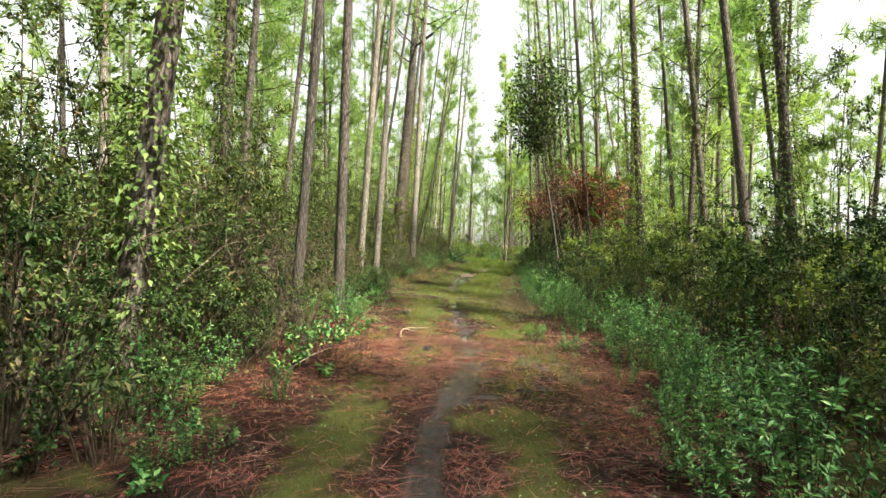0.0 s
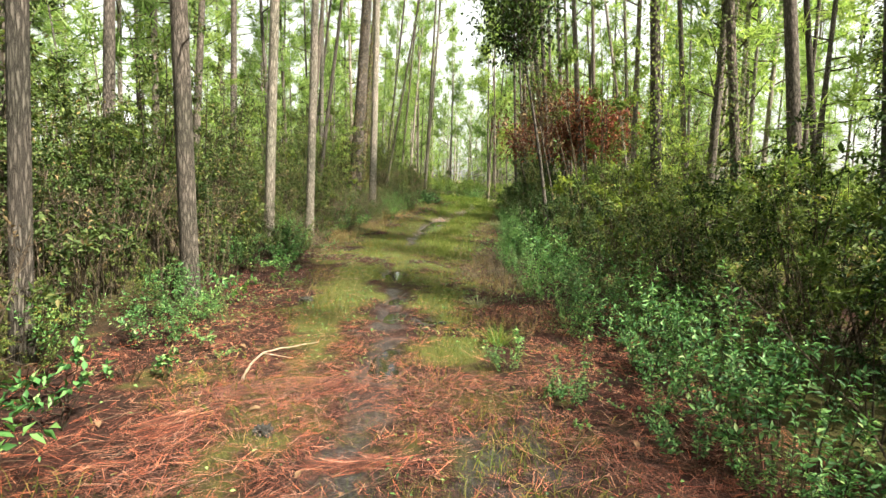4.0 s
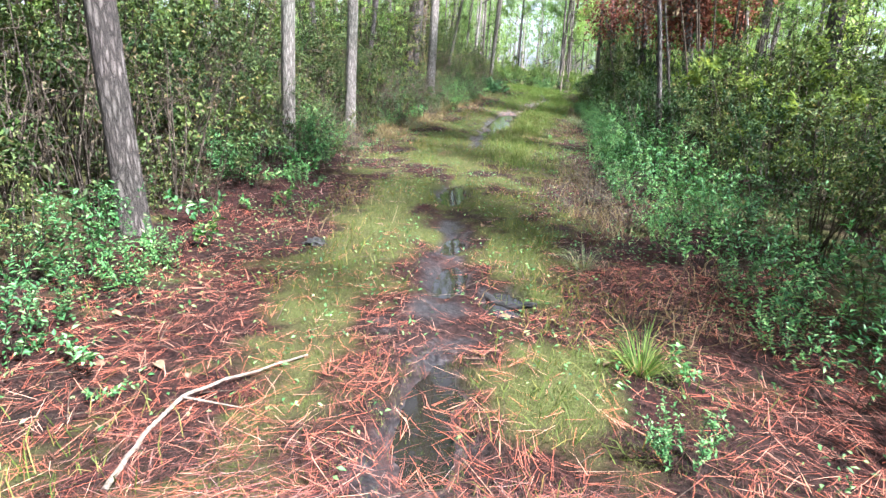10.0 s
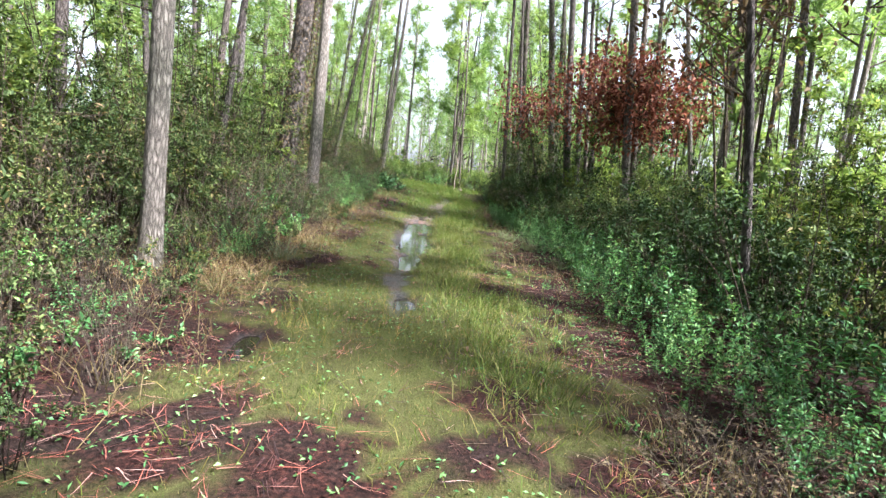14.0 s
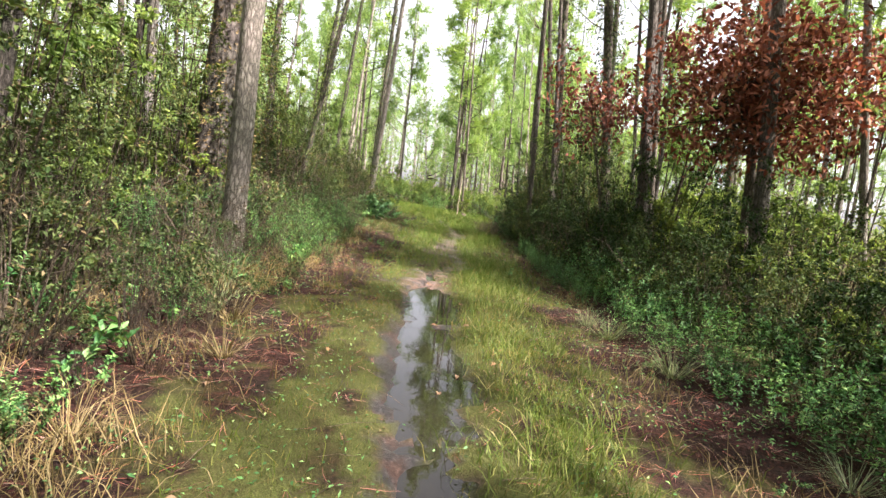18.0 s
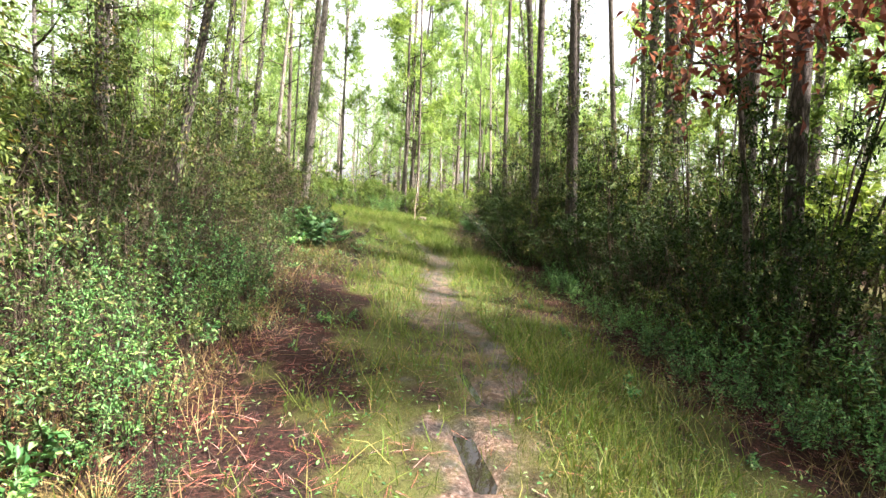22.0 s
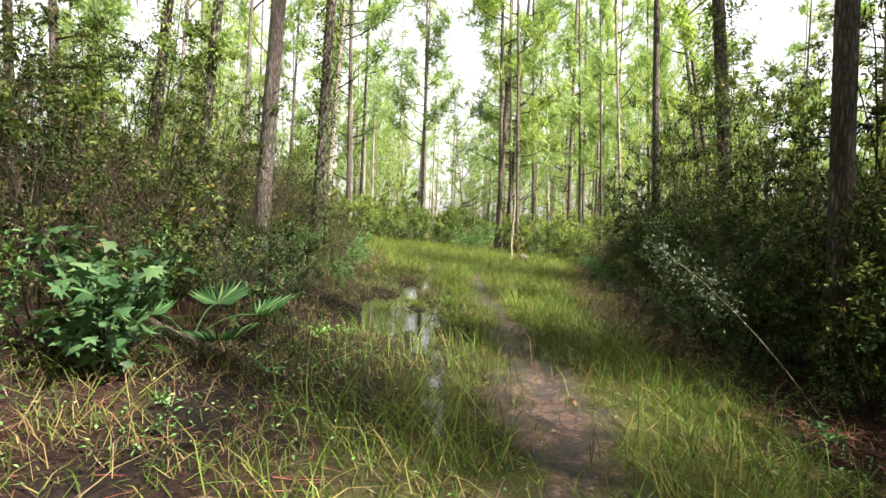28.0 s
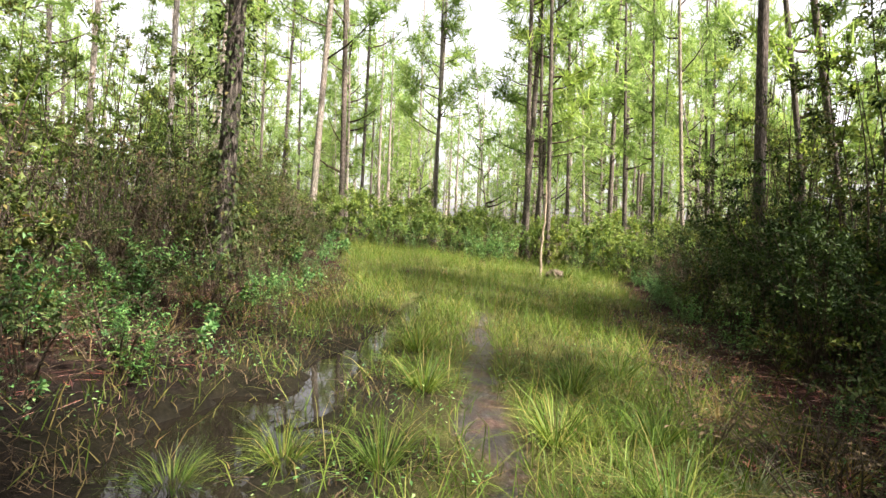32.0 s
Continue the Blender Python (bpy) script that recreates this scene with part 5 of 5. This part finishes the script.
tube_thing("fallen_log", [g3(-1.65, 37.55, 0.05), g3(-1.4, 37.4, 0.05), g3(-1.16, 37.27, 0.04)], 0.022, 0.018, M_STICK, "short weathered log on the ground under the palmetto", "log")
tube_thing("bare_sapling", [g3(3.0, 52.4, -0.05), g3(2.98, 52.4, 0.8), g3(3.06, 52.4, 1.6), g3(3.05, 52.4, 2.5)], 0.035, 0.014, M_STICK, "thin bare pale sapling at the end of the clearing", "sapling")
tube_thing("bark_slab", [g3(0.14, 10.48, 0.015), g3(0.3, 10.36, 0.02), g3(0.5, 10.3, 0.012)], 0.03, 0.02, M_SOIL, "dark wet slab of bark beside the puddle", "bark", 6)


def dead_branch(x, y, up, turn, ln, rise):
    """A crooked dead branch with side twigs, its foot in the ground, hung up in the thicket."""
    c, s_ = math.cos(turn), math.sin(turn)
    pts = [g3(x, y, -0.03)]
    for k in range(1, 5):
        t = k / 4
        w = 0.16 * ln * math.sin(k * 2.3 + x * 5)
        pts.append((x + c * ln * t - s_ * w, y + s_ * ln * t + c * w, pts[0][2] + up * min(1.0, 1.6 * t) + rise * ln * t))
    fork = [(pts[2], (pts[2][0] + 0.35 * c + 0.2, pts[2][1] + 0.2 * s_, pts[2][2] + 0.30)), (pts[3], (pts[3][0] - 0.25 * s_, pts[3][1] + 0.3 * c, pts[3][2] + 0.12)), (pts[3], (pts[3][0] + 0.2 * c, pts[3][1] - 0.15, pts[3][2] - 0.22))]
    tube_thing("dead_branch", pts, 0.008, 0.003, M_TWIG_PALE, "crooked grey dead branch caught in the thicket", "branch", 5, fork)


for x, y, up, turn, ln, rise in ((-2.5, 3.4, 0.9, 0.5, 1.2, 0.3), (-2.9, 4.3, 0.8, -0.6, 1.3, 0.4), (-2.2, 5.2, 0.5, 0.9, 0.9, 0.2), (-2.6, 6.4, 0.9, 2.2, 1.3, 0.5), (3.0, 6.8, 0.9, 2.4, 1.2, 0.2), (-2.9, 15.6, 0.15, 0.3, 0.6, 0.0), (-3.0, 19.5, 0.6, 0.8, 1.1, 0.3), (-3.1, 24.4, 0.9, 1.9, 1.3, 0.3), (3.1, 26.0, 0.8, 2.6, 1.2, 0.3),
                                 (-2.6, 37.9, 0.5, 0.5, 1.2, 0.2), (-2.3, 41.4, 0.4, 0.9, 1.1, 0.3), (-2.0, 43.6, 0.5, 1.4, 1.5, 0.6), (-2.6, 44.2, 0.7, 0.2, 1.4, 0.7), (3.9, 41.0, 0.3, 2.8, 1.2, 0.1), (4.2, 39.4, 0.5, 2.5, 1.2, 0.3), (3.2, 38.2, 0.1, 2.0, 0.9, 0.0)):
    dead_branch(x, y, up, turn, ln, rise)


def lump(name, x, y, r, h, mat, label, category, rough=0.35, seed=1):
    bm = bmesh.new()
    bmesh.ops.create_icosphere(bm, subdivisions=3, radius=1.0)
    for q in bm.verts:
        k = 1 + rough * (noise.noise(q.co * 3.1 + Vector((seed, 0, 0))) + 0.6 * noise.noise(q.co * 8.0 + Vector((0, seed, 0))))
        q.co = Vector((q.co.x * r * k, q.co.y * r * k, q.co.z * h * k))
    me = bpy.data.meshes.new(name)
    bm.to_mesh(me)
    bm.free()
    me.materials.append(mat)
    ob = tagged(new(name, me), label, category)
    ob.location = g3(x, y, h * 0.2)
    return ob


def granules(x, y, r, h, count):
    rng = np.random.default_rng(91)
    bm = bmesh.new()
    for k in range(count):
        a, q = rng.uniform(0, 6.28), math.sqrt(rng.random())
        at_ = Vector((math.cos(a) * q * r, math.sin(a) * q * r, h * (1 - q ** 1.6) * rng.uniform(0.5, 1.0)))
        g = bmesh.ops.create_icosphere(bm, subdivisions=1, radius=rng.uniform(0.0045, 0.009))["verts"]
        for v_ in g:
            v_.co = v_.co * rng.uniform(0.75, 1.25) + at_
    me = bpy.data.meshes.new("mud_mound")
    bm.to_mesh(me)
    bm.free()
    me.materials.append(M_CAST)
    ob = tagged(new("mud_mound", me), "small grey mound of crumbled mud pellets on the litter", "mound")
    ob.location = g3(x, y, 0.0)


granules(0.8, 5.78, 0.095, 0.035, 330)
lump("rotten_stub", -0.55, 7.35, 0.05, 0.05, M_SOIL, "black rotten stub sticking out of the mud", "stump", 0.9, 5)
lump("rotten_stub", -1.3, 10.95, 0.08, 0.035, M_SOIL, "black rotten stub sticking out of the mud", "stump", 0.9, 8)
lump("weathered_stump", 3.35, 52.25, 0.22, 0.2, M_TWIG_PALE, "low grey weathered stump at the foot of the bare sapling", "stump", 0.4, 9)


def make_tussock(seed, count, lo, hi, mat):
    rng = np.random.default_rng(seed)
    top = new("grass_tussock")
    a = rng.uniform(0, 6.28, count)
    p = np.stack([np.cos(a), np.sin(a), 0 * a], -1) * 0.05 * rng.random((count, 1))
    d = np.stack([np.cos(a) * 0.55, np.sin(a) * 0.55, np.ones(count)], -1) + rng.normal(size=(count, 3)) * 0.22
    bend = np.stack([np.cos(a), np.sin(a), -0.9 * np.ones(count)], -1)
    v, f = strands(p, d, rng.uniform(lo, hi, count), 0.0055, bend * rng.uniform(0.4, 1.5, (count, 1)))
    tagged(part("grass_blade", mesh_from("grass_blade", v, f, mat), top), kind="stuff")
    return top


M_SEDGE = leaf_material("grey_green_sedge", [(0.0, (0.075, 0.095, 0.05)), (0.6, (0.14, 0.17, 0.09)), (1.0, (0.24, 0.25, 0.15))], 0.5, 0.25)
TUSSOCKS = [make_tussock(601, 90, 0.35, 0.7, M_SEDGE), make_tussock(602, 210, 0.3, 0.7, M_GRASS_LUSH), make_tussock(603, 70, 0.25, 0.6, M_GRASS_DRY)]
for k, x, y, sc in ((0, 1.9, 24.9, 1.0), (0, 2.05, 23.6, 1.1), (0, 1.85, 25.5, 0.8), (2, -2.2, 23.7, 1.1), (2, -1.98, 22.7, 1.0), (0, -2.2, 19.5, 1.1), (0, -2.45, 23.9, 1.0),
                    (2, -2.4, 34.3, 1.0), (1, 2.28, 38.7, 0.7), (1, -0.14, 40.3, 0.6), (1, 0.26, 40.6, 0.6), (1, 3.7, 52.7, 1.1), (1, 4.1, 52.4, 1.0), (2, -2.0, 27.4, 0.8), (0, 0.9, 11.2, 0.6), (1, 1.05, 9.6, 0.7), (0, 2.2, 21.6, 0.8), (1, 1.85, 39.6, 0.8), (1, 2.1, 40.4, 0.95), (1, 1.7, 41.2, 0.9), (1, 2.35, 41.4, 0.9), (1, 2.0, 42.3, 1.0), (1, 1.6, 40.2, 0.7), (1, 0.75, 40.6, 0.8), (1, 0.85, 41.9, 0.9), (1, 0.7, 43.0, 0.9), (1, 2.5, 42.9, 0.9), (1, 0.8, 39.4, 0.6), (0, 2.7, 40.9, 0.7), (2, 3.4, 41.2, 0.9), (2, 3.0, 42.0, 0.9), (2, -1.3, 42.3, 0.8), (2, -1.6, 43.4, 0.9), (2, -2.3, 21.3, 1.0), (2, -2.0, 20.6, 0.8), (2, -2.5, 24.6, 1.5), (0, -2.65, 24.9, 1.3), (2, -2.3, 25.0, 1.2), (2, -2.75, 24.3, 1.3), (2, -2.2, 18.3, 0.9), (2, -2.4, 17.6, 1.0)):
    put_thing(TUSSOCKS[k], stand(x, y, sc, sc, RNG.uniform(0, 6.28)), ("grey-green sedge tussock at the edge of the trail", "lush green grass tussock on the wet ground", "dry straw-coloured grass tussock beside the trail")[k], "grass tussock", "grass tussocks")


def make_palmetto(x, y):
    rng = np.random.default_rng(77)
    top = new("saw_palmetto")
    for a, tilt, ln in ((0.4, 0.5, 0.55), (1.5, 0.25, 0.6), (2.7, 0.55, 0.5), (5.5, 0.9, 0.5), (4.2, 0.6, 0.45)):
        out = np.array([np.cos(a), np.sin(a), 0.0])
        tip = out * ln * np.sin(tilt + 0.5) + np.array([0, 0, 0.42 * ln * np.cos(tilt)])
        s = np.linspace(0, 1, 5)[:, None]
        v, f = tubes([(tip * s + np.array([0, 0, 0.08]) * np.sin(s * 3.14), np.linspace(0.008, 0.005, 5))], 4)
        f = np.concatenate([f[:, [0, 1, 2]], f[:, [0, 2, 3]]])
        side = np.cross(out, [0, 0, 1.0])
        up = unit(np.array(tip) + out * 0.2)
        k = np.linspace(-1.5, 1.5, 18)
        d = np.cos(k)[:, None] * unit(up + out * 0.7) + np.sin(k)[:, None] * side
        v2, f2 = leaf_blades(np.repeat(tip[None], 18, 0), d, np.cross(d, side + 0.01), 0.33 * (1 - 0.15 * np.abs(k)), 0.028, 0.32)
        v, f = np.concatenate([v, v2]), np.concatenate([f, f2 + len(v)])
        part("frond", mesh_from("frond", v, f, M_LEAF_FRESH), top)
    top.location = g3(x, y, -0.02)
    return tagged(top, "small saw palmetto with fan-shaped green fronds", "palmetto")


make_palmetto(-1.27, 37.4)


M_LEAF_MAPLE = leaf_material("maple_leaf", [(0.0, (0.026, 0.062, 0.026)), (0.6, (0.06, 0.125, 0.048)), (1.0, (0.12, 0.20, 0.08))], 0.45, 0.3)


def make_maple(x, y):
    rng = np.random.default_rng(78)
    top = new("maple_sapling")
    stem, spots = [], []
    for i in range(7):
        a = rng.uniform(0, 6.28)
        e = np.array([np.cos(a) * rng.uniform(0.15, 0.45), np.sin(a) * rng.uniform(0.15, 0.45), rng.uniform(0.45, 0.98)])
        s = np.linspace(0, 1, 5)[:, None]
        c = e * s * [1, 1, 0] + np.array([0, 0, 1.0]) * e[2] * s ** 0.7
        stem.append((c, np.linspace(0.007, 0.003, 5)))
        for k in range(34):
            t = rng.uniform(0.12, 1.0)
            spots.append(np.array([np.interp(t, s[:, 0], c[:, j]) for j in range(3)]) + rng.normal(size=3) * [0.11, 0.11, 0.05])
    for c in stem:
        v, f = tubes([c], 4)
        part("stem", mesh_from("stem", v, f, M_TWIG), top)
    ang = np.linspace(-2.5, 2.5, 11)
    rad = np.array([0.35, 0.75, 0.4, 0.95, 0.45, 1.1, 0.45, 0.95, 0.4, 0.75, 0.35])
    vs, fs = [], []
    for i, q in enumerate(spots):
        a = rng.uniform(0, 6.28)
        d = unit(np.array([np.cos(a), np.sin(a), rng.uniform(-1.3, 0.0)]))
        s_ = unit(np.cross(d, np.array([0, 0, 1.0]) + rng.normal(size=3) * 0.35))
        r_ = 0.088 * rng.uniform(0.7, 1.2)
        pts = q + r_ * rad[:, None] * (np.cos(ang)[:, None] * d + np.sin(ang)[:, None] * s_) - np.array([0, 0, 1.0]) * r_ * 0.25 * np.abs(np.sin(ang))[:, None]
        vs.append(np.vstack([q[None], pts]))
        fs.append(np.stack([np.zeros(10, int), np.arange(1, 11), np.arange(2, 12)], -1) + 12 * i)
    tagged(part("foliage", mesh_from("foliage", np.concatenate(vs), np.concatenate(fs), M_LEAF_MAPLE), top), kind="stuff")
    top.location = g3(x, y, -0.02)
    return tagged(top, "young maple sapling with lobed green leaves", "sapling")


make_maple(-1.36, 36.5)


M_SILVER = leaf_material("silvery_leaf", [(0.0, (0.04, 0.065, 0.04)), (0.6, (0.08, 0.12, 0.078)), (1.0, (0.15, 0.19, 0.135))], 0.5, 0.2)


def make_sprig():
    rng = np.random.default_rng(79)
    top = new("reaching_branch")
    a, m_, e = np.array([3.35, 37.2, float(height(3.35, 37.2)) - 0.05]), np.array([2.45, 36.75, 0.70]), np.array([1.82, 36.6, 1.05])
    s = np.linspace(0, 1, 8)[:, None]
    c = (1 - s) ** 2 * a + 2 * s * (1 - s) * m_ + s * s * e
    v, f = tubes([(c, np.linspace(0.005, 0.0015, 8))], 5)
    part("stem", mesh_from("stem", v, f, M_STICK), top)
    p = e + (c[4] - e) * rng.random((330, 1)) + rng.normal(size=(330, 3)) * [0.06, 0.06, 0.05]
    v, f = leaf_blades(p, rng.normal(size=p.shape) + [-0.6, 0, 0.5], np.array([0, 0, 1.0]) + rng.normal(size=p.shape) * 0.4, 0.033, 0.013)
    tagged(part("foliage", mesh_from("foliage", v, f, M_SILVER), top), kind="stuff")
    return tagged(top, "low branch with silvery green leaves reaching towards the trail", "branch")


make_sprig()
for x, y, sc in ((3.75, 37.2, 0.85), (4.1, 37.6, 0.9), (3.6, 39.0, 0.8), (4.5, 39.9, 0.9)):
    plant(THICKET, x, y, sc)

# brush and bigger edge plants
for x, y, sc, sz in ((1.05, 13.3, 0.9, 0.2), (1.3, 14.1, 1.0, 0.24), (1.0, 14.9, 0.8, 0.2), (1.45, 13.4, 0.9, 0.3), (1.35, 15.0, 0.9, 0.25), (1.15, 13.7, 0.7, 0.22), (1.2, 14.6, 0.8, 0.25), (1.25, 15.3, 0.7, 0.3), (1.5, 12.6, 0.6, 0.25), (2.9, 39.9, 0.8, 0.3), (2.6, 38.9, 0.8, 0.25), (2.8, 39.2, 0.9, 0.35), (3.0, 40.6, 0.9, 0.4), (2.75, 41.6, 0.8, 0.3), (-0.9, 38.0, 0.7, 0.25), (-1.0, 39.0, 0.8, 0.3), (-1.1, 40.1, 0.8, 0.35), (-0.95, 37.1, 0.7, 0.25), (-1.2, 41.5, 0.9, 0.4), (3.25, 41.3, 0.9, 0.35), (3.1, 43.0, 0.8, 0.3), (-1.9, 42.6, 0.8, 0.35)):
    plant(BARE, x, y, sc, sz)
for x, y, sc in ((-2.35, 13.6, 0.95), (-2.65, 14.2, 1.0), (-2.75, 12.4, 0.7), (-1.9, 37.6, 1.0), (2.25, 5.7, 0.7), (2.35, 6.3, 0.8), (1.8, 6.35, 0.42), (1.95, 5.3, 0.35), (1.5, 8.2, 0.5), (1.1, 8.9, 0.45),
                 (1.75, 54.9, 1.3), (1.2, 55.2, 1.1), (2.2, 55.4, 1.4), (-2.3, 9.6, 0.8), (-2.0, 8.7, 0.7), (-1.65, 2.9, 0.5)):
    plant(SPROUT, x, y, sc)
for x, y, sc in ((-2.2, 30.6, 1.1), (-2.0, 31.5, 1.0), (-2.4, 29.6, 1.05), (-2.5, 30.9, 1.2), (-1.9, 30.0, 0.8), (-2.35, 28.8, 0.8), (-2.3, 27.4, 0.9), (-2.05, 28.0, 0.85), (-2.55, 28.3, 1.0), (-2.2, 26.7, 0.65), (-1.85, 27.3, 0.5), (-2.7, 25.2, 0.7), (-2.5, 23.3, 0.6), (-2.6, 18.9, 0.7), (-1.7, 40.1, 0.8), (-1.9, 39.4, 0.7), (-1.5, 38.6, 0.6), (-2.2, 40.0, 0.9),
                 (-1.6, 55.6, 1.2), (-0.6, 55.9, 1.3), (0.4, 56.1, 1.2), (-2.6, 55.2, 1.2), (5.4, 54.6, 1.3), (6.3, 53.6, 1.3), (4.6, 55.2, 1.3), (7.2, 52.8, 1.3), (1.4, 56.4, 1.4), (2.6, 56.4, 1.5), (5.9, 55.6, 1.5)):
    plant(WEED, x, y, sc)
for x in np.arange(-4.4, 8.6, 0.62):
    plant(FAR_BUSH if RNG.random() < 0.6 else BRIGHT, float(x), float(57.0 - 0.05 * (x - 1) ** 2 + RNG.uniform(-0.3, 0.3)), RNG.uniform(0.7, 1.0), RNG.uniform(0.75, 1.05))

for x, y, sc in ((-2.1, 1.6, 0.5), (-2.3, 2.6, 0.6), (-2.15, 3.6, 0.55), (-2.5, 4.4, 0.7), (-2.3, 5.4, 0.5), (-2.8, 3.2, 0.8), (-2.7, 6.4, 0.6), (-2.9, 1.6, 0.8)):
    plant(HOLLY, x, y, sc)

for x, y, sc in ((-0.7, 38.3, 0.8), (-1.2, 38.7, 1.1), (-1.5, 39.2, 1.2), (-1.0, 39.5, 0.8), (-0.55, 37.5, 0.6), (-1.4, 40.4, 1.0), (-1.9, 38.8, 1.3), (3.3, 37.9, 0.8), (3.2, 39.6, 0.8), (3.6, 40.6, 0.9)):
    plant(DARKLOW, x, y, sc)

# fallen leaves
bm = bmesh.new()
rows_ = []
for i in range(6):
    t = i / 5
    w_ = 0.024 * math.sin(math.pi * min(1.0, 0.12 + t * 0.9)) + 0.001
    rows_.append([bm.verts.new((-0.045 + 0.09 * t, k * w_, 0.010 * (k * k) + 0.012 * math.sin(t * 4))) for k in (-1, 0, 1)])
for a, b_ in zip(rows_, rows_[1:]):
    for k in range(2):
        bm.faces.new((a[k], a[k + 1], b_[k + 1], b_[k]))
leaf_me = bpy.data.meshes.new("fallen_leaf")
bm.to_mesh(leaf_me)
bm.free()
leaf_me.materials.append(M_DEADLEAF)
SPOTS = [(0.06, 6.81), (1.64, 5.64), (-0.35, 13.7), (-1.64, 20.85), (-2.0, 26.6), (-2.3, 26.9), (-1.5, 27.0), (-1.95, 26.95), (0.1, 33.5), (2.7, 36.9)]
while len(SPOTS) < 110:
    y = RNG.uniform(4.5, 40)
    SPOTS.append((RNG.uniform(EDGE_L(y), EDGE_R(y)), y))
for x, y in SPOTS:
    ob = tagged(new("fallen_leaf", leaf_me), "curled tan fallen leaf lying on the forest floor", "leaf", "fallen leaves")
    sc = RNG.uniform(0.5, 1.0)
    ob.matrix_basis = Matrix.LocRotScale(g3(x, y, 0.014), Euler((RNG.normal() * 0.25, RNG.normal() * 0.25, RNG.uniform(0, 6.28))), (sc, sc, sc))
